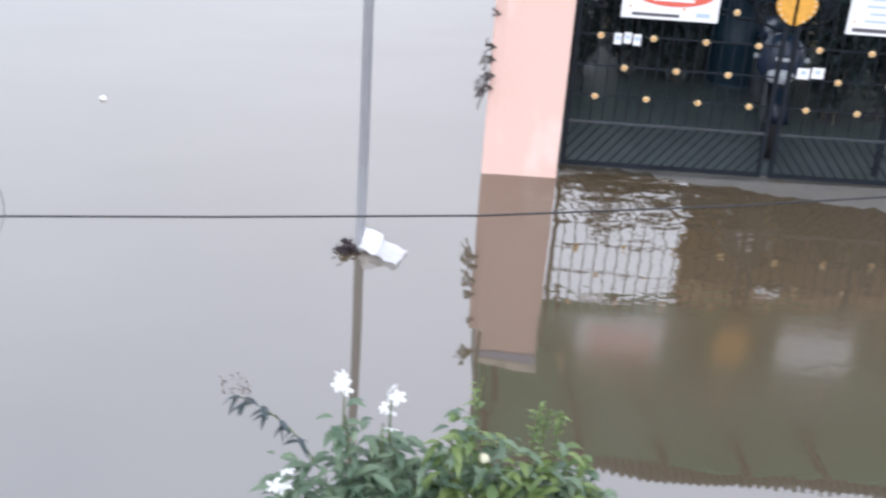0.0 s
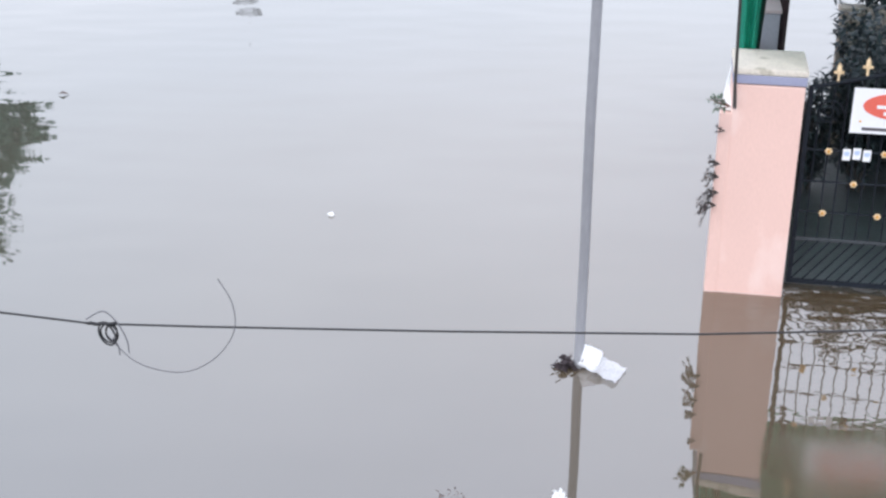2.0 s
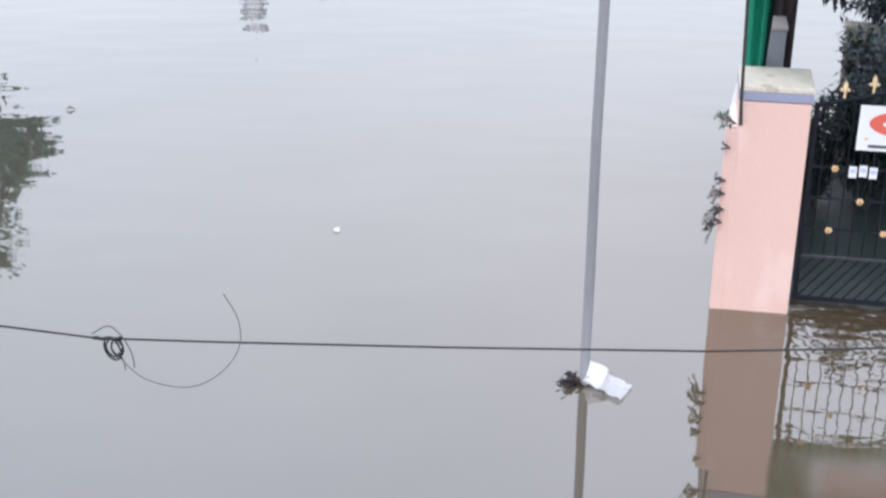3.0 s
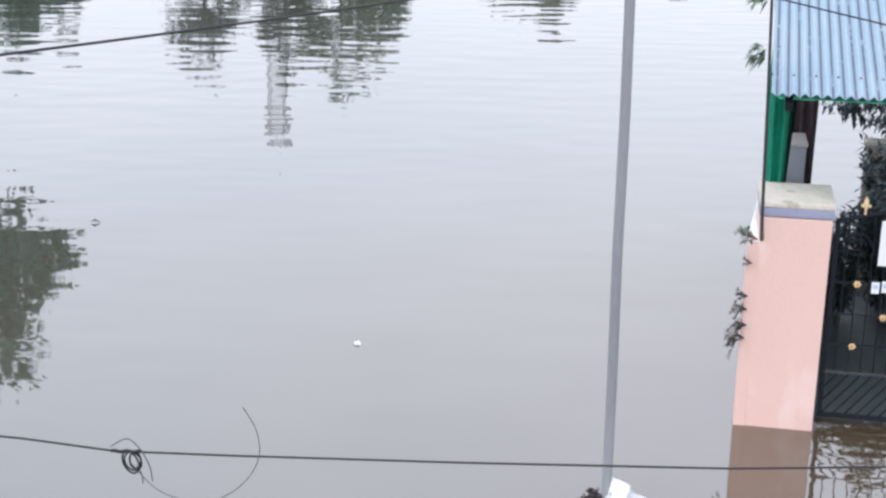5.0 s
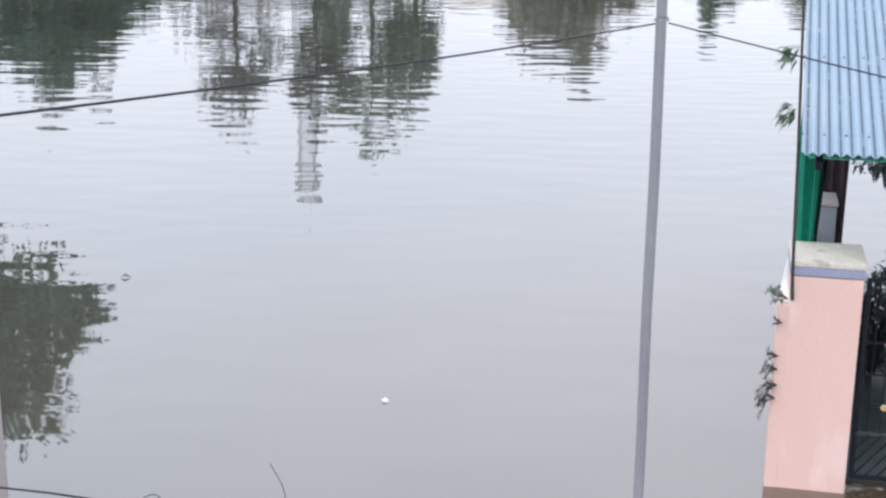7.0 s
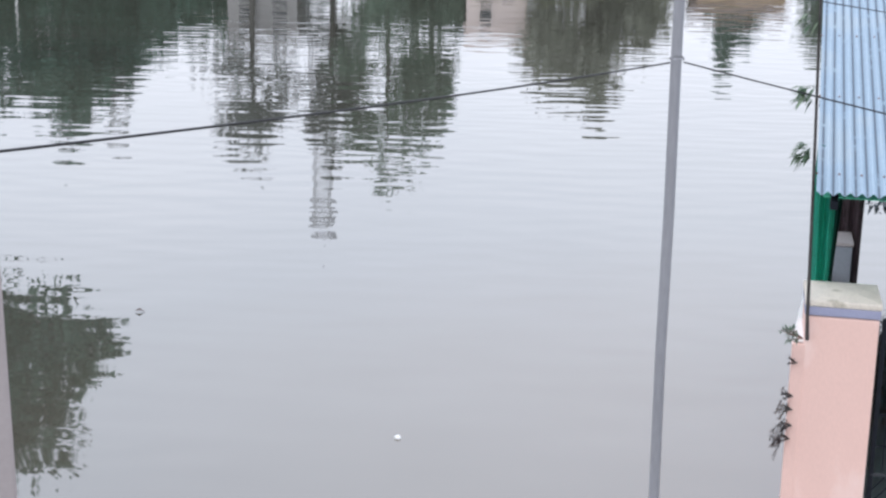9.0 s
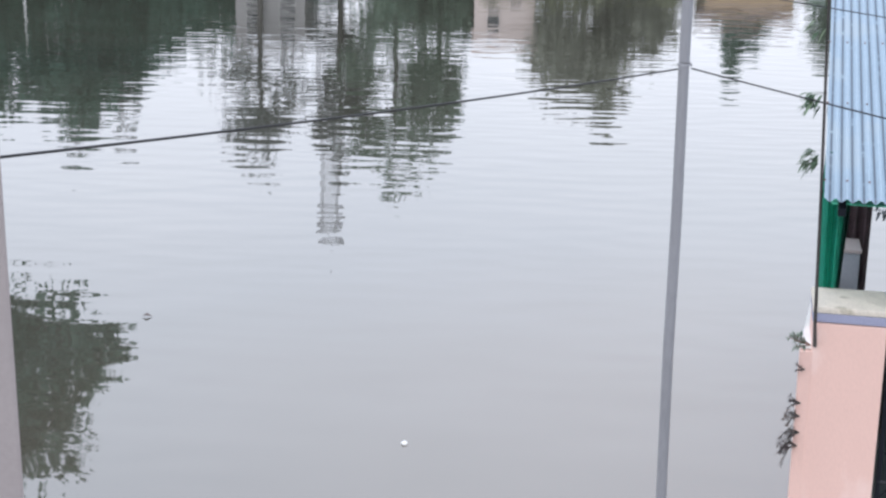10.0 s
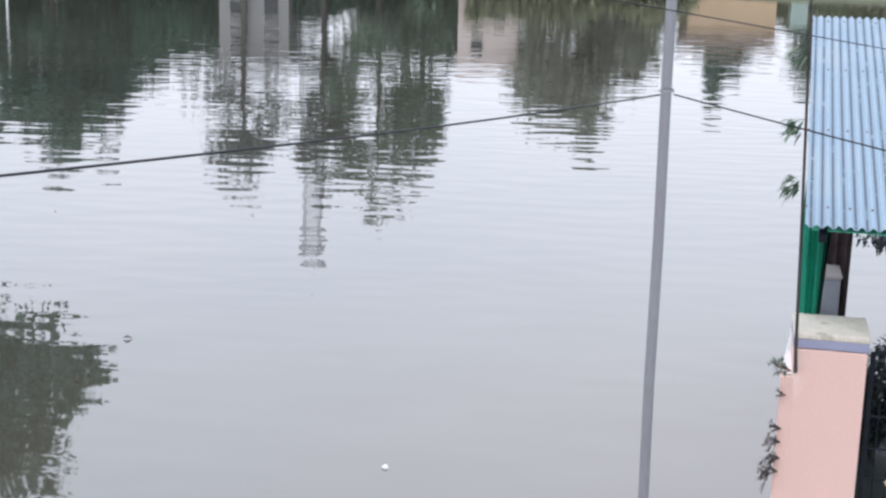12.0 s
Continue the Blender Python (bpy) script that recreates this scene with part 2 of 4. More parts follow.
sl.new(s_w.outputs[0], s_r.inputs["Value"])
s_n.inputs["Scale"].default_value = 7.0
s_n2 = sn.new("ShaderNodeMath")
s_n2.operation = "MULTIPLY"
s_n3 = sn.new("ShaderNodeMapRange")
s_n3.inputs["From Min"].default_value, s_n3.inputs["From Max"].default_value = 0.22, 0.42
sl.new(s_co.outputs["Object"], s_n.inputs["Vector"])
sl.new(s_n.outputs["Fac"], s_n3.inputs["Value"])
sl.new(s_r.outputs[0], s_n2.inputs[0])
sl.new(s_n3.outputs[0], s_n2.inputs[1])
s_m.data_type = "RGBA"
sl.new(s_n2.outputs[0], s_m.inputs["Factor"])
sl.new(s_old, s_m.inputs["A"])
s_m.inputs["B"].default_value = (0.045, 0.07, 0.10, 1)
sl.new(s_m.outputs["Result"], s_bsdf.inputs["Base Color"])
BEIGE = mat("beige_plaster", (0.50, 0.44, 0.36), 0.85, vary=0.2, scale=4, stain=(0.30, 0.27, 0.22), stain_at=0.56)
RUBBER = mat("black_rubber", (0.014, 0.014, 0.016), 0.7, vary=0.3, scale=20)
CHROME = mat("dull_metal", (0.45, 0.46, 0.48), 0.35, metal=0.9, vary=0.1, scale=20)
NAVY = mat("navy_paint", (0.016, 0.027, 0.055), 0.25, vary=0.15, scale=8)
LENS = mat("grey_lamp_glass", (0.40, 0.42, 0.45), 0.12, vary=0.1, scale=20)
BED = mat("muddy_bed", (0.12, 0.09, 0.06), 0.9, vary=0.3, scale=0.5)
LATTICE = mat("tower_steel", (0.62, 0.62, 0.64), 0.6, metal=0.2, vary=0.1)
# greens lifted for the far trees, in place of distance haze
LEAF_DARK = leaf_mat("leaf_dark", (0.042, 0.105, 0.074), (0.105, 0.205, 0.145))
LEAF_MID = leaf_mat("leaf_mid", (0.090, 0.150, 0.105), (0.19, 0.26, 0.185))
LEAF_GREY = leaf_mat("leaf_greyish", (0.100, 0.118, 0.108), (0.19, 0.21, 0.195))
LEAF_SHRUB = leaf_mat("leaf_shrub", (0.075, 0.130, 0.080), (0.20, 0.270, 0.170), 0.4, 0.3)
# olive paled well past real leaves: distance haze put into the colour
LEAF_HAZED = leaf_mat("leaf_olive_hazed", (0.185, 0.20, 0.15), (0.30, 0.31, 0.245))
LEAF_BANK = leaf_mat("leaf_bank", (0.19, 0.21, 0.12), (0.31, 0.33, 0.20))
LEAF_LIME = leaf_mat("leaf_lime", (0.095, 0.155, 0.050), (0.22, 0.29, 0.10), 0.45, 0.3)
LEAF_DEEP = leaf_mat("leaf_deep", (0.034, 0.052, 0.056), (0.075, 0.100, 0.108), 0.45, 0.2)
LEAF_WEED = leaf_mat("leaf_weed", (0.060, 0.048, 0.050), (0.13, 0.100, 0.098))
LEAF_DRY = leaf_mat("leaf_dry", (0.09, 0.065, 0.055), (0.17, 0.13, 0.11))
PETAL = leaf_mat("petal_white", (0.80, 0.80, 0.78), (0.88, 0.88, 0.86), 0.6, 0.35)
BUD = leaf_mat("bud_cream", (0.78, 0.74, 0.45), (0.84, 0.82, 0.62), 0.6, 0.3)


# ---- building helpers ----
def thing(name, label, category, at=(0, 0, 0), turn=0.0, group="", kind=""):
    ob = new(name)
    ob.matrix_world = pose(*at, 0, 0, turn)
    ob.empty_display_size = 0.1
    return tagged(ob, label, category, group, kind)


def part(name, bm, material, parent=None, label="", smooth=False):
    me = bpy.data.meshes.new(name)
    bm.to_mesh(me)
    bm.free()
    me.materials.append(material)
    if smooth:
        for p in me.polygons:
            p.use_smooth = True
    ob = new(name, me)
    ob.parent = parent
    return tagged(ob, label)


def box(bm, size, at, bevel=0.0, rot=None):
    m = Matrix.Translation(at) @ (rot or Matrix()) @ Matrix.Diagonal((*size, 1))
    made = bmesh.ops.create_cube(bm, size=1.0, matrix=m)
    if bevel:
        edges = list({e for v in made["verts"] for e in v.link_edges})
        bmesh.ops.bevel(bm, geom=edges, offset=bevel, segments=2, affect="EDGES", profile=0.6)
    return bm


def tube(bm, points, radii, sides=8, cap=True):
    """A tapered round tube along a polyline."""
    pts = [Vector(p) for p in points]
    if not isinstance(radii, (list, tuple)):
        radii = [radii] * len(pts)
    rings = []
    ref = Vector((0.31, 0.17, 0.93))
    for i, p in enumerate(pts):
        d = (pts[min(i + 1, len(pts) - 1)] - pts[max(i - 1, 0)])
        d = d.normalized() if d.length > 1e-9 else Vector((0, 0, 1))
        if abs(d.dot(ref)) > 0.95:
            ref = Vector((0.9, 0.3, 0.1))
        a = d.cross(ref).normalized()
        b = d.cross(a)
        rings.append([bm.verts.new(p + radii[i] * (cos(2 * pi * k / sides) * a + sin(2 * pi * k / sides) * b)) for k in range(sides)])
    for r0, r1 in zip(rings, rings[1:]):
        for k in range(sides):
            bm.faces.new((r0[k], r0[(k + 1) % sides], r1[(k + 1) % sides], r1[k]))
    if cap and sides > 2:
        bm.faces.new(rings[0])
        bm.faces.new(rings[-1][::-1])
    return bm


def spline(pts, n=8):
    p = [Vector(q) for q in pts]
    out = []
    for i in range(len(p) - 1):
        a, b, c, d = p[max(i - 1, 0)], p[i], p[i + 1], p[min(i + 2, len(p) - 1)]
        for k in range(n):
            t = k / n
            out.append(0.5 * ((2 * b) + (c - a) * t + (2 * a - 5 * b + 4 * c - d) * t * t + (3 * b - a - 3 * c + d) * t ** 3))
    return out + [p[-1]]


def fresh():
    return bmesh.new()


def sag(a, b, drop, n=24):
    a, b = Vector(a), Vector(b)
    return [a.lerp(b, i / n) - Vector((0, 0, drop * 4 * (i / n) * (1 - i / n))) for i in range(n + 1)]


def leaves_mesh(name, spots, material, parent, label="", fold=0.25):
    """Spots: (place, direction, length, width, up). Each leaf is a folded pointed blade of four triangles."""
    verts, faces = [], []
    for p, d, ln, wd, up in spots:
        p, d, up = Vector(p), Vector(d).normalized(), Vector(up)
        s = d.cross(up)
        s = s.normalized() if s.length > 1e-6 else Vector((1, 0, 0))
        nrm = s.cross(d).normalized()
        k = len(verts)
        mid = p + d * ln * 0.45
        verts += [tuple(p), tuple(mid + s * wd / 2 + nrm * fold * wd), tuple(mid + nrm * 0.04 * ln), tuple(mid - s * wd / 2 + nrm * fold * wd), tuple(p + d * ln - nrm * 0.12 * ln)]
        faces += [(k, k + 1, k + 2), (k, k + 2, k + 3), (k + 1, k + 4, k + 2), (k + 2, k + 4, k + 3)]
    me = bpy.data.meshes.new(name)
    me.from_pydata(verts, [], faces)
    me.materials.append(material)
    ob = new(name, me)
    ob.parent = parent
    return tagged(ob, label)


def long_leaves(name, spots, material, parent, label="", droop=0.5):
    """Smooth lance-shaped leaves that arch over: five cross-sections, folded along the rib."""
    verts, faces = [], []
    for p, d, ln, wd, up in spots:
        p, d, up = Vector(p), Vector(d).normalized(), Vector(up)
        s = d.cross(up)
        s = s.normalized() if s.length > 1e-6 else Vector((1, 0, 0))
        k = len(verts)
        for j, (f, w) in enumerate(((0, .08), (.22, .72), (.48, 1), (.76, .66), (1, .03))):
            c = p + d * ln * f + Vector((0, 0, -droop * ln * f * f + 0.12 * ln * f))
            lift = Vector((0, 0, 0.22 * wd * w))
            verts += [tuple(c + s * wd * w / 2 + lift), tuple(c), tuple(c - s * wd * w / 2 + lift)]
            if j:
                a, b = k + 3 * (j - 1), k + 3 * j
                faces += [(a, b, b + 1, a + 1), (a + 1, b + 1, b + 2, a + 2)]
    me = bpy.data.meshes.new(name)
    me.from_pydata(verts, [], faces)
    me.materials.append(material)
    for q in me.polygons:
        q.use_smooth = True
    ob = new(name, me)
    ob.parent = parent
    return tagged(ob, label)


def rand_dir(rng, flat=1.0):
    while True:
        v = Vector((rng.uniform(-1, 1), rng.uniform(-1, 1), rng.uniform(-1, 1) * flat))
        if 0.05 < v.length < 1:
            return v.normalized()


def broad_tree(at, height, width, label, seed, leaf=LEAF_DARK, count=3200, size=0.5, clear=0.25, limbs=9, clump=0.16, trunk_r=0.22, lean=0.0, top=1.0):
    """Trunk with limbs that end in leaf clumps; gaps stay between the clumps."""
    rng = random.Random(seed)
    root = thing("tree", label, "tree", at)
    bm = fresh()
    crown_z = height * (1 + clear) / 2
    trunk = [Vector((lean * height * f * f + rng.uniform(-.08, .08), rng.uniform(-.08, .08), height * 0.8 * f)) for f in (-0.03, .2, .4, .6, .8, 1)]
    tube(bm, trunk, [trunk_r * f for f in (1.25, 1, .85, .65, .45, .2)], 9)
    ends = [trunk[-1] + Vector((0, 0, height * 0.12))]
    limb_bm = fresh()
    for i in range(limbs):
        f = rng.uniform(clear, 0.85)
        p0 = trunk[0].lerp(trunk[-1], f)
        a = 2.399 * i + rng.uniform(-.4, .4)
        reach = width / 2 * rng.uniform(0.55, 1.0) * (1 - 0.55 * max(0, f - 0.5) * 2 * top)
        z1 = p0.z + height * rng.uniform(0.05, 0.22)
        p2 = Vector((p0.x + cos(a) * reach, p0.y + sin(a) * reach, min(z1, height * 0.97)))
        p1 = p0.lerp(p2, 0.5) + Vector((0, 0, height * 0.03))
        tube(limb_bm, [p0, p1, p2], [trunk_r * .42, trunk_r * .27, trunk_r * .08], 6)
        ends += [p2, p1.lerp(p2, 0.4) + rand_dir(rng) * width * 0.05]
        for _ in range(2):
            q = p1.lerp(p2, rng.uniform(.1, .9)) + rand_dir(rng) * width * 0.14
            tube(limb_bm, [p1.lerp(p2, .3), q], [trunk_r * .15, trunk_r * .05], 5)
            ends.append(q)
    for i in range(limbs // 2):
        f = 0.55 + 0.55 * i / max(1, limbs // 2 - 1)
        side = rand_dir(rng) * width * (0.30 - 0.18 * (f - 0.55) / 0.55)
        ends.append(Vector((trunk[-1].x * f + side.x, side.y, height * 0.8 * f + side.z)))
    part("trunk", bm, BARK, root, smooth=True)
    part("branchwork", limb_bm, BARK, root, smooth=True)
    spots = []
    radii = [width * clump * rng.uniform(0.55, 1.25) for _ in ends]
    for _ in range(count):
        i = rng.randrange(len(ends))
        d = rand_dir(rng)
        r = radii[i] * rng.random() ** 0.4
        p = ends[i] + Vector((d.x * r, d.y * r, d.z * r * 0.75))
        out = (d + Vector((0, 0, -0.35)) + rand_dir(rng) * 0.7).normalized()
        s = size * rng.uniform(0.6, 1.3)
        if rng.random() < 0.3:  # heavier inner foliage
            p = ends[i] + (p - ends[i]) * 0.6
            s *= 1.9
        spots.append((p, out, s, s * 0.5, rand_dir(rng)))
    leaves_mesh("crown", spots, leaf, root)
    return root


# ---- ground and water ----
def ground_sheet():
    bm = fresh()
    ys = [-600, -60, 40, 92, 95, 97, 99, 103, 112, 130, 200, 500, 2500]
    zs = [-0.8, -0.8, -0.8, -0.7, -0.35, 0.02, 0.3, 0.45, 0.6, 0.7, 1.0, 1.2, 1.5]
    xs = [-1800, -400, -120] + [-60 + 4 * i for i in range(31)] + [120, 400, 1800]
    rng = random.Random(4)
    grid = []
    for y, z in zip(ys, zs):
        row = []
        for x in xs:
            near = abs(x) <= 60 and 90 < y < 135
            row.append(bm.verts.new((x, y + (rng.uniform(-0.8, 0.8) if near else 0), z + (rng.uniform(-0.06, 0.10) if near else 0))))
        grid.append(row)
    for r0, r1 in zip(grid, grid[1:]):
        for i in range(len(xs) - 1):
            bm.faces.new((r0[i], r0[i + 1], r1[i + 1], r1[i]))
    return tagged(part("ground", bm, BANK), "grassy far bank and muddy bed under the flood", "ground", kind="structure")


ground_sheet()
bm = fresh()
bmesh.ops.create_grid(bm, x_segments=2, y_segments=2, size=900)
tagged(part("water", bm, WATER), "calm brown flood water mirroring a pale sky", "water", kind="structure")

# ---- the gateway: everything here stands in one frame along the gate ----
GATE_AT, GATE_TURN = (2.588, 9.144, 0.0), -10.0
GM = pose(*GATE_AT, 0, 0, GATE_TURN)


def gworld(x, y, z=0.0):
    return tuple(GM @ Vector((x, y, z)))


def gate_pillar(x, y, label):
    root = thing("gate_pillar", label, "pillar", gworld(x, y), GATE_TURN, "pillars of the gate")
    part("body", box(fresh(), (0.495, 0.50, 2.31), (0, 0, 0.455), 0.012), PINK, root)
    part("band", box(fresh(), (0.507, 0.512, 0.065), (0, 0, 1.648), 0.008), BAND, root, "blue-grey painted band")
    bm = fresh()
    box(bm, (0.515, 0.520, 0.05), (0, 0, 1.705), 0.015)
    made = bmesh.ops.create_cone(bm, cap_ends=True, segments=4, radius1=0.36, radius2=0.14, depth=0.022,
                                 matrix=Matrix.Translation((0, 0, 1.738)) @ Matrix.Rotation(pi / 4, 4, "Z"))
    part("cap", bm, CAP, root, "weathered cream-white cap")
    return root


gate_pillar(-0.28, 0.12, "pale pink painted gate pillar with white cap standing in flood water")
gate_pillar(3.42, 0.12, "pale pink painted gate pillar beside the closed gate")

# side wall running back from the pillar
side = thing("wall_side", "pink compound wall with white top running back from the gate pillar", "wall", gworld(-0.60, -0.105), GATE_TURN - 5.0, kind="structure")
part("wall_body", box(fresh(), (0.14, 5.0, 2.2), (0.07, 2.5, 0.30), 0.006), PINK, side)
part("wall_end", box(fresh(), (0.085, 0.12, 2.2), (0.040, 0.033, 0.30), 0.004, Matrix.Rotation(radians(5.0), 4, "Z")), PINK, side)
part("coping", box(fresh(), (0.15, 5.0, 0.03), (0.072, 2.51, 1.418), 0.006), WALLTOP, side, "white limewashed top")

# threshold slab in front of and under the gate
bm = fresh()
nx = 40
rng = random.Random(8)
rows = []
for y, z in ((-0.62, -0.06), (-0.40, -0.012), (-0.25, 0.012), (-0.10, 0.03), (0.02, 0.045), (0.12, 0.05)):
    rows.append([bm.verts.new((-0.02 + 3.18 * i / nx, y + rng.uniform(-.02, .02), z + 0.075 * (i / nx - 0.82) + rng.uniform(-.006, .006))) for i in range(nx + 1)])
for r0, r1 in zip(rows, rows[1:]):
    for i in range(nx):
        bm.faces.new((r0[i], r0[i + 1], r1[i + 1], r1[i]))
yard = thing("yard_floor", "dark wet cement floor of the shaded yard behind the gate", "floor", GATE_AT, GATE_TURN, kind="structure")
part("floor_slab", box(fresh(), (3.6, 3.0, 0.6), (1.7, 1.63, -0.255), 0.0), YARD, yard)
slab = part("threshold", bm, CONCRETE, smooth=True)
slab.matrix_world = GM
tagged(slab, "wet worn concrete threshold barely above the flood water", "pavement", kind="structure")


# ---- gate leaves ----
def rosette(root, x, z):
    bm = fresh()
    for k in range(6):
        a = k * pi / 3
        bmesh.ops.create_icosphere(bm, subdivisions=1, radius=0.0115,
                                   matrix=Matrix.Translation((x + 0.017 * cos(a), -0.022, z + 0.017 * sin(a))) @ Matrix.Diagonal((1, 0.6, 1, 1)))
    petals = part("rosette", bm, GOLD, root, "gold painted flower", smooth=True)
    bm = fresh()
    bmesh.ops.create_icosphere(bm, subdivisions=1, radius=0.012, matrix=Matrix.Translation((x, -0.029, z)))
    part("rosette_boss", bm, ORANGE, petals, "darker gold centre", smooth=True)


def gate_leaf(flip, label):
    """One leaf, 1.53 m wide, hinge side at x = 0; flip builds the mirror leaf."""
    wd = 1.53
    root = thing("gate_leaf", label, "gate", gworld(0 if not flip else 3.12, 0), GATE_TURN, "leaves of the gate")
    s = -1 if flip else 1

    def X(x):
        return s * x

    def top(x):
        return 1.575 + 0.27 * sin(min(1.0, x / wd) * pi / 2) ** 1.1

    z0, zm = 0.085, 0.43
    for x in (0.015, wd - 0.015):
        part("stile", box(fresh(), (0.034, 0.034, top(x) - z0 + 0.02), (X(x), 0, (top(x) + z0) / 2), 0.004), IRON, root)
    part("bottom_rail", box(fresh(), (wd, 0.03, 0.03), (X(wd / 2), 0, z0), 0.004), IRON, root)
    part("lock_rail", box(fresh(), (wd, 0.026, 0.022), (X(wd / 2), -0.004, zm), 0.004), RAILGREY, root, "gate rail greyed for the sky's glint")
    for z in (0.645, 0.88, 1.12):
        part("cross_rail", box(fresh(), (wd, 0.012, 0.012), (X(wd / 2), 0.004, z), 0.002), IRON, root)
    bm = fresh()
    tube(bm, [(X(wd * i / 14), 0, top(wd * i / 14)) for i in range(15)], 0.016, 8)
    part("top_rail", bm, IRON, root, smooth=True)
    # upright bars above the lower panel
    n = 17
    for i in range(1, n):
        x = wd * i / n
        bm = fresh()
        tube(bm, [(X(x), 0, zm), (X(x), 0, top(x) + (0.05 if i % 2 else 0.0))], 0.0052, 6)
        part("bar", bm, IRON, root)
    # slanting bars of the lower panel
    lean, pitch = 0.27, 0.081
    for i in range(-3, 19):
        xa, xb = 0.02 + pitch * i, 0.02 + pitch * i + lean
        za, zb = z0, zm
        if xb < 0.05 or xa > wd - 0.05:
            continue
        if xa < 0.02:
            za += (zm - z0) * (0.02 - xa) / lean
            xa = 0.02
        if xb > wd - 0.02:
            zb -= (zm - z0) * (xb - wd + 0.02) / lean
            xb = wd - 0.02
        bm = fresh()
        tube(bm, [(X(xa), 0, za), (X(xb), 0, zb)], 0.007, 6)
        part("slanting_bar", bm, IRON, root)
    # scrolls between the upper bars
    for k in range(5):
        cx, cz = 0.16 + 0.30 * k, 1.40
        bm = fresh()
        pts = []
        for j in range(22):
            a = 0.62 * j
            r = 0.10 * (1 - j / 26)
            pts.append((X(cx + r * cos(a)), 0.0, cz + r * sin(a)))
        tube(bm, pts, 0.006, 5)
        part("scroll", bm, IRON, root, smooth=True)
    for row, (z, x0) in enumerate(((0.645, 0.195), (0.88, 0.385), (1.12, 0.185), (1.36, 0.37))):
        x = x0
        while x < wd - 0.03:
            rosette(root, X(x), z)
            x += 0.384
    # gold finials over the top rail
    for k in range(8):
        x = 0.19 * (k + 1)
        bm = fresh()
        z = top(x)
        tube(bm, [(X(x), 0, z), (X(x), 0, z + 0.05), (X(x), 0, z + 0.075), (X(x), 0, z + 0.12), (X(x), 0, z + 0.145)], [0.008, 0.009, 0.02, 0.015, 0.002], 8)
        box(bm, (0.07, 0.014, 0.022), (X(x), 0, z + 0.075), 0.005)
        part("finial", bm, GOLD, root, "gold painted finial", smooth=True)
    return root


gate_leaf(False, "closed black iron gate leaf with gold flowers")
gate_leaf(True, "closed black iron gate leaf with gold flowers beside the far pillar")

# gold medallion over the meeting stiles
bm = fresh()
for sx in (-1, 1):
    out = []
    for j in range(18):
        a = j / 17 * pi
        out.append((sx * (0.012 + 0.155 * sin(a) ** 0.8 * (1 - 0.25 * j / 17)), -0.035, -0.16 + 0.33 * j / 17))
    front = [bm.verts.new(p) for p in out]
    back = [bm.verts.new((p[0], p[1] + 0.012, p[2])) for p in out]
    bm.faces.new(front if sx > 0 else front[::-1])
    bm.faces.new(back[::-1] if sx > 0 else back)
    for a, b in zip(range(18), list(range(1, 18)) + [0]):
        bm.faces.new((front[a], back[a], back[b], front[b]) if sx < 0 else (front[b], back[b], back[a], front[a]))
medal = thing("gate_medallion", "gold painted two-winged medallion on the meeting gate leaves", "ornament", gworld(1.555, 0, 1.455), GATE_TURN)
part("plate", bm, ORANGE, medal)
for sx in (-1, 1):
    for j in range(2, 16, 2):
        a = j / 17 * pi
        bm = fresh()
        bmesh.ops.create_icosphere(bm, subdivisions=1, radius=0.012, matrix=Matrix.Translation((sx * (0.005 + 0.145 * sin(a) ** 0.8 * (1 - 0.25 * j / 17)), -0.042, -0.16 + 0.33 * j / 17)))
        part("bead", bm, GOLD, medal, smooth=True)


def poster(x0, z0, w, h, label, oval):
    root = thing("poster", label, "sign", gworld(x0 + w / 2, -0.03, z0 + h / 2), GATE_TURN, "boards on the gate")
    part("board", box(fresh(), (w, 0.006, h), (0, 0, 0), 0.001), PAPER, root)
    if oval:
        bm = fresh()
        bmesh.ops.create_cone(bm, cap_ends=True, segments=40, radius1=0.5, radius2=0.5, depth=0.003,
                              matrix=Matrix.Translation((0.015, -0.0055, 0.04)) @ Matrix.Diagonal((w * 0.84, 1, h * 0.62, 1)) @ Matrix.Rotation(pi / 2, 4, "X"))
        oval_ob = part("oval_print", bm, RED, root, "red printed oval")
        for dz, ww in ((0.085, 0.20), (0.035, 0.40), (-0.012, 0.30)):
            part("text_bar", box(fresh(), (ww, 0.002, 0.024), (0.015, -0.0085, dz)), PAPER, oval_ob, "white line of lettering")
        part("text_bar", box(fresh(), (0.34, 0.002, 0.022), (-0.10, -0.0045, -h / 2 + 0.034)), INK, root, "dark line of lettering")
        part("logo", box(fresh(), (0.10, 0.002, 0.03), (0.24, -0.0045, -h / 2 + 0.05)), BLUEPRINT, root)
    else:
        for k in range(4):
            part("text_bar", box(fresh(), (w * (0.5 + 0.1 * (k % 2)), 0.002, 0.014), (0, -0.0045, 0.09 - 0.055 * k)), BLUEPRINT, root, "pale blue line of lettering")
        part("text_bar", box(fresh(), (w * 0.85, 0.002, 0.028), (0, -0.0045, -h / 2 + 0.036)), INK, root, "dark line of lettering")
    return root


poster(0.305, 1.272, 0.70, 0.33, "white printed board with red oval hung on the gate", True)
poster(1.935, 1.262, 0.60, 0.36, "white printed notice with pale lettering hung on the gate", False)
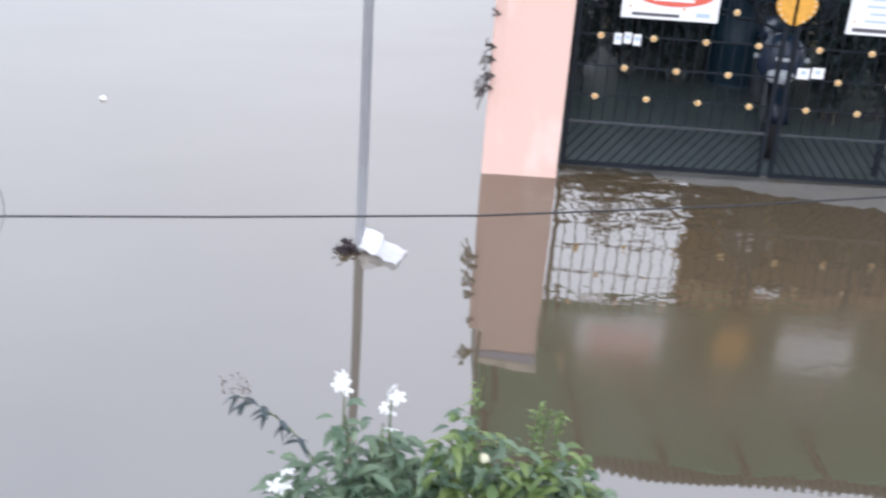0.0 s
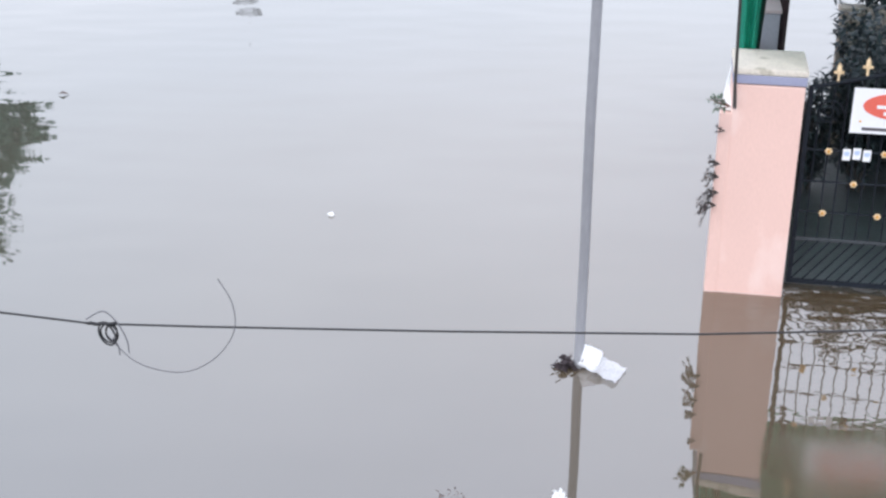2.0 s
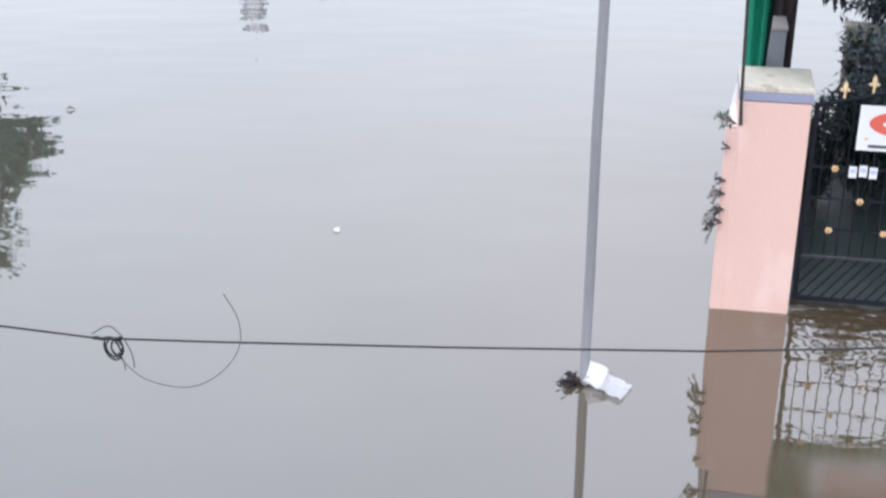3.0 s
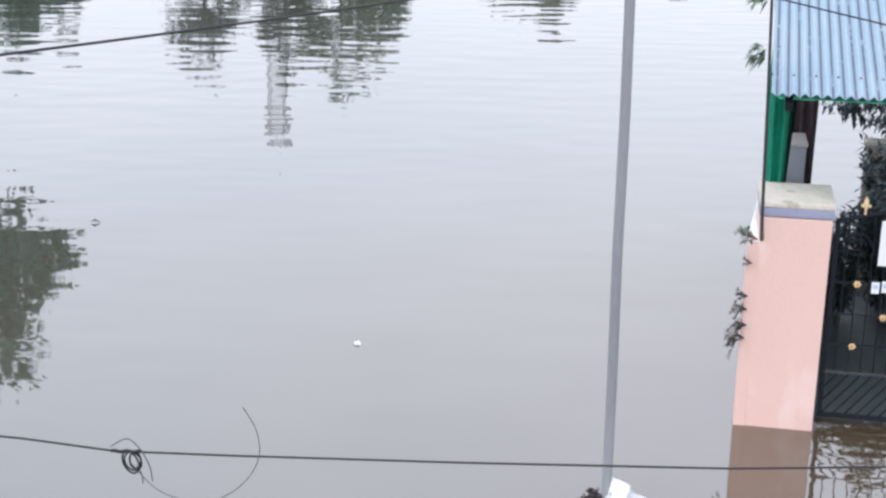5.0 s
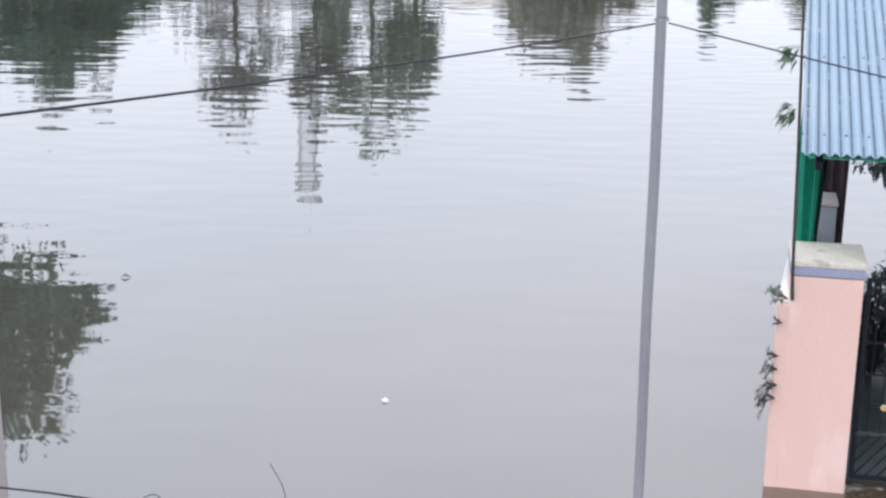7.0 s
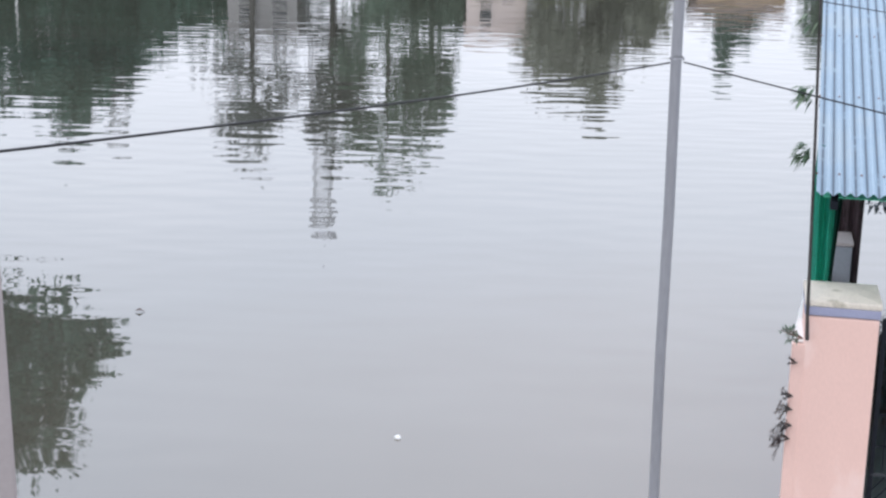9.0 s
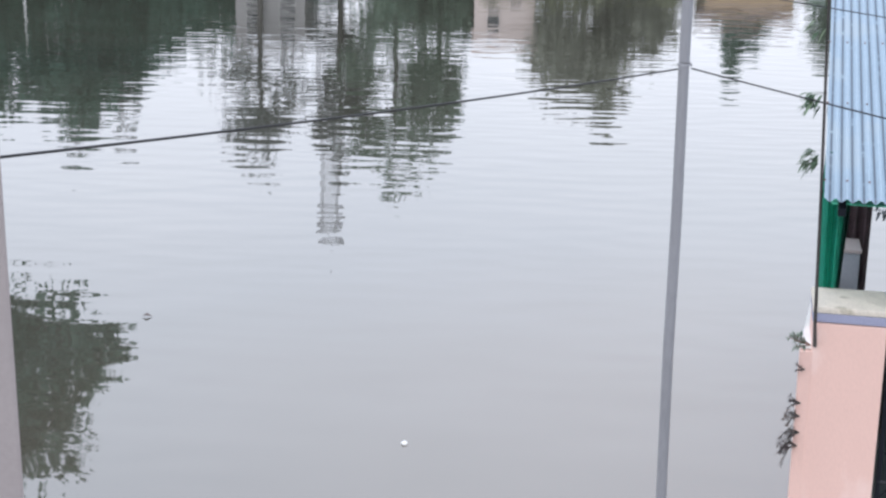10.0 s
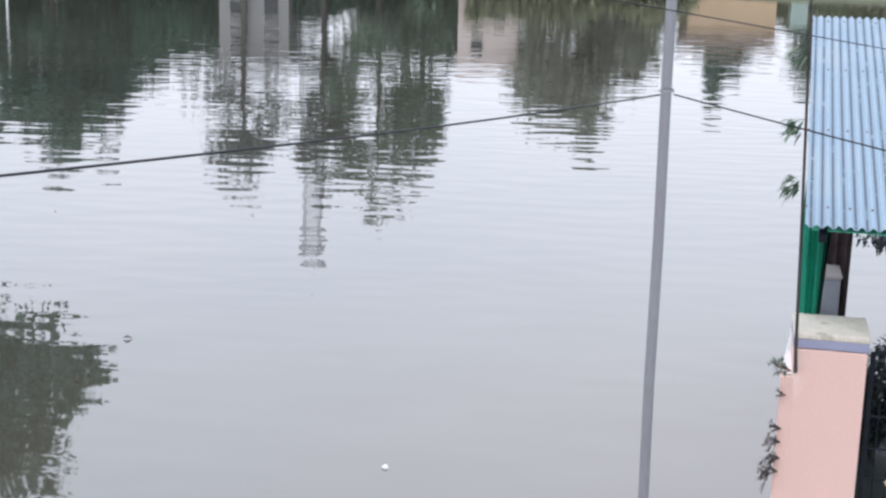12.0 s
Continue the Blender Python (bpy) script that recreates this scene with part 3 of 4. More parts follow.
for x0, z0, n in ((0.275, 1.055, 3), (1.665, 0.885, 2)):
    for k in range(n):
        st = thing("sticker", "small white paper sticker on the gate bars", "sticker", gworld(x0 + 0.036 + k * (0.07 if n == 3 else 0.105), -0.014, z0 + 0.045 + 0.01 * (k % 2)), GATE_TURN, "stickers on the gate")
        part("paper", box(fresh(), (0.055 if n == 3 else 0.09, 0.003, 0.085), (0, 0, 0)), PAPER, st)
        part("print", box(fresh(), (0.035, 0.002, 0.03), (0, -0.0025, 0.008)), BLUEPRINT, st)

# ---- canopy over the yard ----
EAVE_Z, RISE, ROOF_LEN, ROOF_W = 2.54, 1.09, 4.78, 6.0
slope = math.atan2(RISE, ROOF_LEN)
canopy = thing("canopy", "light blue corrugated sheet canopy roof over the yard", "roof", gworld(-0.537, -0.43, EAVE_Z), GATE_TURN - 1.6)


def corrugated(w, ln, pitch=0.072, deep=0.013, per=8):
    bm = fresh()
    n = int(round(w / pitch * per))
    ys = [0, ln * 0.2, ln * 0.4, ln * 0.6, ln * 0.8, ln]
    top = [[bm.verts.new((w * i / n, y * cos(slope), y * sin(slope) + deep * cos(2 * pi * i / per))) for i in range(n + 1)] for y in ys]
    for r0, r1 in zip(top, top[1:]):
        for i in range(n):
            bm.faces.new((r0[i], r0[i + 1], r1[i + 1], r1[i]))
    return bm


slant = math.hypot(RISE, ROOF_LEN)
sheet_w = 0.072 * 10
base_sheet = None
for k in range(9):
    if base_sheet is None:
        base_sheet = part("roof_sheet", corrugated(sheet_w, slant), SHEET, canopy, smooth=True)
        ob = base_sheet
    else:
        ob = new("roof_sheet", base_sheet.data)
        ob.parent = canopy
    ob.location = (k * (sheet_w - 0.0004), (0, 0.012, -0.008, 0.006)[k % 4], 0.002 * (k % 2))
for f in (0.06, 0.36, 0.66, 0.96):
    y = slant * f
    at = Vector((3.0, y * cos(slope), y * sin(slope) - 0.045))
    part("purlin", box(fresh(), (6.0, 0.05, 0.05), at, 0.004, Matrix.Rotation(slope, 4, "X")), IRON, canopy)
    bm = fresh()
    for j in range(83):
        if j % 2 == 0:
            bmesh.ops.create_icosphere(bm, subdivisions=1, radius=0.010, matrix=Matrix.Translation((0.072 * j, y * cos(slope), y * sin(slope) + 0.012)))
    tagged(part("screws", bm, RUST, canopy, "row of rusty roofing screws"), kind="stuff")
part("lining", box(fresh(), (5.9, slant * 0.96, 0.006), (3.0, slant * 0.505 * cos(slope), slant * 0.505 * sin(slope) - 0.076), 0.0, Matrix.Rotation(slope, 4, "X")), LINING, canopy, "green sheet lining under the roof")
for x in (0.12, 0.95, 1.65, 2.35, 3.0, 4.4, 5.85):
    part("rafter", box(fresh(), (0.05, slant * 0.98, 0.06), (x, slant / 2 * cos(slope), slant / 2 * sin(slope) - 0.10), 0.004, Matrix.Rotation(slope, 4, "X")), IRON, canopy)
for x, y in ((3.0, 0.75), (5.85, 0.75), (0.35, 4.5), (3.0, 4.5), (5.85, 4.5)):
    ztop = y * tan(slope) - 0.12
    bm = fresh()
    tube(bm, [(x, y, -EAVE_Z - 0.3), (x, y, ztop)], 0.028, 10)
    part("post", bm, IRON, canopy, smooth=True)


# ---- under the canopy ----
def hanging_sheet(name, label, cat, x, y, z0, z1, w, m, seed, folds=3, taper=0.7, turn=0.0):
    rng = random.Random(seed)
    bm = fresh()
    nu, nv = 18, 14
    ph = rng.uniform(0, 6)
    grid = []
    for j in range(nv + 1):
        v = j / nv
        ww = w * (taper + (1 - taper) * v)
        row = []
        for i in range(nu + 1):
            s = i / nu
            row.append(bm.verts.new((s * ww + 0.012 * sin(5 * v + ph), 0.035 * sin(folds * 2 * pi * s + ph + 0.8 * v), z0 + (z1 - z0) * v)))
        grid.append(row)
    for r0, r1 in zip(grid, grid[1:]):
        for i in range(nu):
            bm.faces.new((r0[i], r0[i + 1], r1[i + 1], r1[i]))
    bmesh.ops.solidify(bm, geom=bm.faces[:], thickness=0.004)
    root = thing(name, label, cat, gworld(x, y), GATE_TURN + turn)
    part("sheet", bm, m, root, smooth=True)
    return root


hanging_sheet("tarpaulin", "green plastic tarpaulin hanging in folds under the canopy edge", "tarpaulin", -0.505, 0.40, 1.25, 2.72, 0.19, GREEN, 1, 2, 0.55)
hanging_sheet("tarpaulin", "folded tarpaulin end beside the pillar, fold shade put into its green", "tarpaulin", -0.36, 0.75, 1.25, 2.78, 0.07, GREEN_SHADED, 5, 2, 0.6)
hanging_sheet("curtain", "dark brown cloth hanging under the canopy", "curtain", -0.26, 2.25, 0.5, 3.05, 0.29, CLOTH, 3, 3, 0.78)
cup = thing("cabinet", "grey cement storage box with pale top in the yard", "cabinet", gworld(-0.195, 2.0), GATE_TURN)
part("body", box(fresh(), (0.17, 0.40, 2.0), (0, 0, 0.645), 0.012), GREY, cup)
part("lid", box(fresh(), (0.19, 0.42, 0.03), (0, 0, 1.662), 0.008), POST, cup, "pale dusty lid")

# house behind the yard, on the right side: unseen, tall to block mirrored sky
hw = thing("house", "unseen brown-washed house wall behind the shaded yard, blocking mirrored sky", "house", gworld(4.6, 4.55), GATE_TURN)
part("wall", box(fresh(), (5.2, 0.22, 5.2), (0, 0, 2.1), 0.01), BROWNWALL, hw)
dr = part("door", box(fresh(), (0.9, 0.05, 2.05), (-1.3, -0.12, 1.0), 0.006), RUST, hw, "dark brown door")
win = part("window", box(fresh(), (1.1, 0.05, 1.1), (0.6, -0.12, 1.6), 0.006), GLASS, hw, "dark window")
part("frame", box(fresh(), (1.2, 0.03, 0.06), (0.6, -0.125, 2.18), 0.004), WHITEPAINT, win)


def shrub(at, height, width, label, seed, leaf, count, size, name="shrub", stems=7):
    rng = random.Random(seed)
    root = thing(name, label, "shrub", at)
    bm = fresh()
    tips = []
    for i in range(stems):
        a = 2.4 * i + rng.uniform(-.4, .4)
        r = width / 2 * rng.uniform(0.25, 1)
        h = height * rng.uniform(0.65, 1.0)
        p0 = Vector((0.05 * cos(a), 0.05 * sin(a), -0.2))
        p2 = Vector((r * cos(a), r * sin(a), h))
        p1 = p0.lerp(p2, 0.5) + Vector((0, 0, 0.1 * height))
        tube(bm, [p0, p1, p2], [0.014, 0.010, 0.004], 6)
        tips.append((p0.lerp(p1, 0.55), p2))
    part("woody_base", bm, BARK, root, smooth=True)
    spots = []
    for _ in range(count):
        p1, p2 = rng.choice(tips)
        f = rng.random() ** 0.85
        p = p1.lerp(p2, f) + rand_dir(rng) * width * 0.12
        d = rand_dir(rng, 0.5) + Vector((0, 0, 0.15))
        s = size * rng.uniform(0.6, 1.25)
        spots.append((p, d, s, s * 0.3, (0, 0, 1)))
    leaves_mesh("foliage", spots, leaf, root)
    return root


# bush row also added to keep the view through the gate dark
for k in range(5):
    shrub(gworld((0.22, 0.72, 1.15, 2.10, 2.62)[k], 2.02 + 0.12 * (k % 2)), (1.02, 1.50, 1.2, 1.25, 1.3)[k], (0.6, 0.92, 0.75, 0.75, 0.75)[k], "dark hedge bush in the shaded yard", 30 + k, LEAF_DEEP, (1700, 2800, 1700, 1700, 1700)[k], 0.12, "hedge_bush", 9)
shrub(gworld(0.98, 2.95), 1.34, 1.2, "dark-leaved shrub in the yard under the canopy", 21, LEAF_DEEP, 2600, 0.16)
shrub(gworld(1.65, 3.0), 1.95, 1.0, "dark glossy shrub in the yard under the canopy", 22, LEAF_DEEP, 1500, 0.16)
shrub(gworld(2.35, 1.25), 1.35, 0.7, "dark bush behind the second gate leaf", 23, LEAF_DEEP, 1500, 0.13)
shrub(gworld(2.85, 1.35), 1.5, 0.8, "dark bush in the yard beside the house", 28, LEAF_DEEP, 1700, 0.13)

# small tree standing behind the low back wall
rng = random.Random(64)
yt = thing("yard_tree", "small dark-leaved tree standing behind the low back wall", "tree", gworld(1.15, 4.85, 0.0), GATE_TURN)
bm = fresh()
tube(bm, [(0, 0, -0.9), (0.03, 0, 0.5), (-0.02, 0.02, 1.1), (0, 0, 1.6)], [0.045, 0.038, 0.03, 0.012], 8)
part("trunk", bm, BARK, yt, smooth=True)
bm = fresh()
spots = []
for i in range(16):
    a = 2.4 * i
    end = Vector((cos(a) * rng.uniform(0.35, 0.72), sin(a) * rng.uniform(0.2, 0.6), rng.uniform(1.22, 1.70)))
    tube(bm, [(0, 0, rng.uniform(0.9, 1.3)), end * 0.55 + Vector((0, 0, 0.65)), end], [0.012, 0.008, 0.003], 5)
    for _ in range(170):
        p = end + Vector((rng.gauss(0, 0.11), rng.gauss(0, 0.12), rng.gauss(0.02, 0.08)))
        d = Vector((rng.uniform(-1, 1), rng.uniform(-1, 1), rng.uniform(-1.2, 0.1)))
        q = rng.uniform(0.08, 0.15)
        spots.append((p, d, q, q * 0.42, (0, 0, 1)))
part("branchwork", bm, BARK, yt, smooth=True)
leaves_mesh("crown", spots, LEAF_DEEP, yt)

# low beige wall closing the yard at the back
back = thing("wall_back", "low beige plastered wall at the back of the yard", "wall", gworld(2.30, 4.30), GATE_TURN, kind="structure")
part("wall_body", box(fresh(), (3.3, 0.14, 1.75), (0, 0, 0.225), 0.008), BEIGE, back)
part("coping", box(fresh(), (3.34, 0.19, 0.05), (0, 0, 1.125), 0.01), CAP, back, "weathered pale coping")


# ---- motorcycle parked nose to the gate ----
def wheel(root, y, z, r):
    bm = fresh()
    for k in range(24):
        a0, a1 = 2 * pi * k / 24, 2 * pi * (k + 1) / 24
        ring0, ring1 = [], []
        for j in range(8):
            b0 = 2 * pi * j / 8
            rr = r - 0.045 + 0.045 * cos(b0)
            for ring, a in ((ring0, a0), (ring1, a1)):
                ring.append(bm.verts.new((0.045 * sin(b0), y + rr * cos(a), z + rr * sin(a))))
        for j in range(8):
            bm.faces.new((ring0[j], ring0[(j + 1) % 8], ring1[(j + 1) % 8], ring1[j]))
    bmesh.ops.remove_doubles(bm, verts=bm.verts[:], dist=1e-4)
    tyre = part("wheel", bm, RUBBER, root, "black rubber tyre", smooth=True)
    bm = fresh()
    for k in range(12):
        a = 2 * pi * k / 12
        tube(bm, [(0, y, z), (0, y + (r - 0.07) * cos(a), z + (r - 0.07) * sin(a))], 0.006, 5)
    tube(bm, [(-0.05, y, z), (0.05, y, z)], 0.035, 10)
    part("rim", bm, CHROME, tyre, "spoked metal rim")


def motorcycle(at, turn, label):
    root = thing("motorcycle", label, "motorcycle", at, turn)
    wheel(root, 0.10, 0.29, 0.29)
    wheel(root, 1.35, 0.29, 0.29)
    for sx in (-1, 1):
        bm = fresh()
        tube(bm, [(sx * 0.075, 0.10, 0.28), (sx * 0.075, 0.34, 0.92)], [0.022, 0.018], 8)
        part("fork", bm, RAILGREY, root, smooth=True)
        bm = fresh()
        tube(bm, [(sx * 0.16, 0.22, 0.78), (sx * 0.19, 0.21, 0.78), (sx * 0.215, 0.21, 0.78)], [0.010, 0.024, 0.018], 8)
        part("indicator", bm, LENS, root, "dull pale indicator", smooth=True)
        bm = fresh()
        tube(bm, [(sx * 0.25, 0.36, 1.00), (sx * 0.29, 0.33, 1.16)], 0.006, 6)
        bmesh.ops.create_icosphere(bm, subdivisions=2, radius=1.0, matrix=Matrix.Translation((sx * 0.30, 0.33, 1.20)) @ Matrix.Diagonal((0.065, 0.018, 0.045, 1)))
        part("mirror", bm, IRON, root, smooth=True)
    bm = fresh()
    tube(bm, spline([(-0.36, 0.48, 0.97), (-0.22, 0.38, 1.00), (0, 0.36, 0.95), (0.22, 0.38, 1.00), (0.36, 0.48, 0.97)], 5), 0.013, 8)
    part("handlebar", bm, IRON, root, smooth=True)
    # mudguard: an arched strip over the front wheel
    bm = fresh()
    rows = []
    for k in range(11):
        a = radians(20 + 14 * k)
        rows.append([bm.verts.new((x, 0.10 - 0.325 * cos(a), 0.29 + (0.325 - abs(x) * 0.35) * sin(a))) for x in (-0.07, -0.03, 0.03, 0.07)])
    for r0, r1 in zip(rows, rows[1:]):
        for j in range(3):
            bm.faces.new((r0[j], r0[j + 1], r1[j + 1], r1[j]))
    bmesh.ops.solidify(bm, geom=bm.faces[:], thickness=0.006)
    part("mudguard", bm, NAVY, root, smooth=True)
    # fairing and headlamp
    bm = fresh()
    bmesh.ops.create_icosphere(bm, subdivisions=3, radius=1.0, matrix=Matrix.Translation((0, 0.24, 0.76)) @ Matrix.Diagonal((0.19, 0.13, 0.22, 1)))
    fairing = part("fairing", bm, NAVY, root, "dark blue front fairing", smooth=True)
    bm = fresh()
    bmesh.ops.create_icosphere(bm, subdivisions=3, radius=1.0, matrix=Matrix.Translation((0, 0.145, 0.655)) @ Matrix.Diagonal((0.11, 0.06, 0.075, 1)))
    part("headlight", bm, LENS, fairing, "pale grey glass headlight", smooth=True)
    part("badge", box(fresh(), (0.12, 0.01, 0.028), (0, 0.117, 0.80), 0.003, Matrix.Rotation(-0.2, 4, "X")), CHROME, fairing, "pale strip over the headlight")
    # tank, seat, frame and engine
    bm = fresh()
    bmesh.ops.create_icosphere(bm, subdivisions=3, radius=1.0, matrix=Matrix.Translation((0, 0.62, 0.83)) @ Matrix.Diagonal((0.15, 0.27, 0.13, 1)))
    part("tank", bm, NAVY, root, "dark blue fuel tank", smooth=True)
    part("seat", box(fresh(), (0.25, 0.62, 0.09), (0, 1.14, 0.80), 0.035), RUBBER, root, "black seat")
    part("engine", box(fresh(), (0.26, 0.40, 0.34), (0, 0.70, 0.42), 0.04), RAILGREY, root)
    bm = fresh()
    tube(bm, [(0, 0.34, 0.90), (0, 0.55, 0.58), (0, 1.10, 0.62), (0, 1.35, 0.29)], 0.025, 8)
    tube(bm, [(0, 0.70, 0.60), (0, 1.10, 0.76), (0, 1.48, 0.74)], 0.02, 8)
    tube(bm, [(0.10, 0.80, 0.30), (0.22, 0.80, 0.02), (0.24, 0.80, 0.0)], 0.012, 6)
    part("frame", bm, IRON, root, smooth=True)
    return root


motorcycle(gworld(1.66, 0.38, 0.045), GATE_TURN - 6, "dark blue motorcycle parked nose to the closed gate")
drum = thing("storage_drum", "dark blue plastic storage drum in the yard", "drum", gworld(1.68, 2.15, 0.04))
bm = fresh()
tube(bm, [(0, 0, z) for z in (0, .05, .40, .42, .46, .48, .85, .87, .91, .93, 1.2, 1.22)], [.25, .28, .28, .295, .295, .28, .28, .295, .295, .28, .27, .24], 24)
part("barrel", bm, DRUM, drum, smooth=True)
bm = fresh()
tube(bm, [(0, 0, 1.2), (0, 0, 1.26)], [.255, .25], 24)
part("lid", bm, IRON, drum, "black lid")

# ---- poles, posts and cables ----
pole = thing("street_pole", "plain grey steel pole standing in the flood water", "pole", (0.93, 7.95, 0))
bm = fresh()
tube(bm, [(0, 0, -0.9), (0.004, 0, 0.8), (-0.003, 0, 1.7), (0.002, 0, 2.6), (-0.004, 0, 3.5), (0, 0, 5.0), (0, 0, 7.6)], [0.0325, 0.0325, 0.032, 0.032, 0.0315, 0.031, 0.030], 20)
part("shaft", bm, STEEL, pole, smooth=True)
bm = fresh()
tube(bm, [(0, 0, 3.497), (0, 0, 3.517)], 0.0345, 20)
box(bm, (0.014, 0.02, 0.016), (0.036, 0, 3.50), 0.004)
box(bm, (0.014, 0.02, 0.016), (-0.036, 0, 3.50), 0.004)
part("clamp", bm, STEEL, pole, "narrow cable clamp", smooth=True)


def service_post(x, y, label):
    root = thing("service_post", label, "post", (x, y, 0), 23.0, "service posts")
    part("shaft", box(fresh(), (0.20, 0.20, 7.4), (0, 0, 2.8), 0.012), POST, root)
    return root


service_post(-1.638, 3.84, "beige-grey plastered square service post")
service_post(5.5, 3.7, "beige-grey plastered square service post beside the lane")


def cable(points, r, label, m=CABLE):
    bm = fresh()
    tube(bm, points, r, 6)
    ob = part("cable", bm, m, smooth=True)
    return tagged(ob, label, "cable")


cable(sag((0.89, 7.95, 3.475), (-1.55, 3.80, 3.66), 0.02), 0.0048, "black cable strung from the steel pole to the service post")
cable(sag((0.97, 7.95, 3.48), (5.42, 3.75, 2.95), 0.05), 0.0048, "black cable strung from the steel pole over the gateway")
cable(sag((-1.60, 3.90, 4.50), (4.24, 12.37, 3.29), 0.0), 0.0042, "thin black cable running to the canopy roof")
low = [(-1.58, 3.70, 2.555), (-1.45, 3.62, 2.585), (-1.31, 3.6, 2.583), (-1.05, 3.6, 2.548), (-0.994, 3.6, 2.545), (-0.7, 3.6, 2.537), (0.0, 3.6, 2.525), (0.79, 3.6, 2.519), (1.6, 3.6, 2.543), (2.6, 3.61, 2.59), (5.42, 3.68, 2.72)]
cable(low, 0.0033, "thin black cable crossing low with a wire coil tied on")

coil = thing("wire_coil", "tangled wire coil with a long loose end tied to the cable", "wire", (-0.99, 3.6, 2.52))
bm = fresh()
for turn_k, rr, squash in ((0, 0.034, 0.72), (1, 0.030, 0.85), (2, 0.027, 0.62)):
    tube(bm, [(0.005 * turn_k + rr * squash * cos(a), 0.007 * turn_k - 0.008, -0.006 + rr * sin(a) - (0.35 - 0.2 * turn_k) * rr * cos(a)) for a in [2 * pi * j / 18 for j in range(19)]], 0.0030, 6)
part("ring", bm, CABLE, coil, smooth=True)
bm = fresh()
tube(bm, [(-0.057 + 0.006 * j, -0.004, 0.028 + 0.002 * sin(j)) for j in range(16)], 0.0055, 6)
part("binding", bm, CABLE, coil, smooth=True)


def loose_end(pts, r, m=WIRE):
    bm = fresh()
    tube(bm, [v - Vector((-0.99, 3.6, 2.52)) for v in spline(pts)], r, 5)
    part("loose_end", bm, m, coil, smooth=True)


loose_end([(-0.994, 3.6, 2.51), (-0.918, 3.59, 2.428), (-0.826, 3.58, 2.397), (-0.741, 3.58, 2.40), (-0.66, 3.58, 2.452), (-0.61, 3.59, 2.529), (-0.612, 3.6, 2.614), (-0.65, 3.6, 2.695)], 0.0016)
loose_end([(-1.047, 3.59, 2.565), (-0.995, 3.59, 2.592), (-0.957, 3.59, 2.556), (-0.933, 3.59, 2.499), (-0.929, 3.59, 2.453)], 0.0020)
loose_end([(-0.975, 3.6, 2.50), (-0.962, 3.6, 2.47), (-0.960, 3.6, 2.44)], 0.002)

# ---- floating rubbish ----
bagt = thing("plastic_bag", "crumpled white plastic bag floating against the pole", "bag", (1.017, 7.965, 0.0), -14)
rng = random.Random(5)
bm = fresh()
bmesh.ops.create_cube(bm, size=1.0, matrix=Matrix.Translation((-0.01, 0, 0.055)) @ Matrix.Rotation(0.30, 4, "Y") @ Matrix.Rotation(-0.25, 4, "X") @ Matrix.Diagonal((0.135, 0.13, 0.13, 1)))
bmesh.ops.subdivide_edges(bm, edges=bm.edges[:], cuts=4, use_grid_fill=True)
for v in bm.verts:
    v.co += Vector((rng.uniform(-.008, .008), rng.uniform(-.008, .008), rng.uniform(-.006, .006)))
bmesh.ops.smooth_vert(bm, verts=bm.verts[:], factor=0.4, use_axis_x=True, use_axis_y=True, use_axis_z=True)
part("pack", bm, PLASTIC, bagt, smooth=True)
bm = fresh()
nu = 10
g = [[bm.verts.new((0.03 + 0.21 * i / nu - 0.05 * j / nu, -0.03 - 0.10 * i / nu - 0.22 * j / nu + 0.12, 0.008 + 0.010 * (1 + sin(1.3 * i + 0.9 * j)) * rng.uniform(.4, 1) + 0.03 * (1 - i / nu))) for i in range(nu + 1)] for j in range(nu + 1)]
for r0, r1 in zip(g, g[1:]):
    for i in range(nu):
        bm.faces.new((r0[i], r0[i + 1], r1[i + 1], r1[i]))
part("film", bm, FILM, bagt, "thin see-through flap", smooth=True)

deb = thing("floating_twigs", "dark twigs and leaves caught at the foot of the pole", "debris", (0.865, 7.93, 0.0))
bm = fresh()
for k in range(34):
    a = rng.uniform(0, 2 * pi)
    c = Vector((rng.uniform(-.07, .07), rng.uniform(-.06, .06), 0.0))
    d = Vector((cos(a), sin(a), rng.uniform(0, .9))) * rng.uniform(.03, .07)
    tube(bm, [c - d * .3, c + d * 0.5 + Vector((0, 0, .012)), c + d], [0.008, 0.010, 0.004], 5)
part("twig_tangle", bm, DEBRIS, deb)
bm = fresh()
for k in range(3):
    bmesh.ops.create_icosphere(bm, subdivisions=2, radius=0.02, matrix=Matrix.Translation((rng.uniform(-.05, .03), rng.uniform(-.02, .05), 0.03 + 0.02 * k)) @ Matrix.Diagonal((1.3, 0.9, 0.9, 1)))
for v in bm.verts:
    v.co += rand_dir(rng) * 0.006
part("clod", bm, DEBRIS, deb, "dark soaked clod")
spots = [(Vector((rng.uniform(-.10, .08), rng.uniform(-.07, .07), rng.uniform(0.005, .07))), rand_dir(rng), rng.uniform(.02, .045), .014, rand_dir(rng)) for _ in range(26)]
tagged(leaves_mesh("leaf_litter", spots, LEAF_WEED, deb), "dull dark leaves", kind="stuff")

fo = thing("foam_lump", "small white foam lump floating on the water", "litter", (-0.92, 10.55, 0))
bm = fresh()
bmesh.ops.create_icosphere(bm, subdivisions=2, radius=0.029, matrix=Matrix.Translation((0.006, 0, 0.006)) @ Matrix.Diagonal((1.0, 0.8, 0.8, 1)))
for v in bm.verts:
    v.co += rand_dir(rng) * 0.004
part("lump", bm, FOAM, fo)
lf = thing("floating_leaf", "single dark leaf floating on the water", "leaf", (-4.03, 13.83, 0.006))
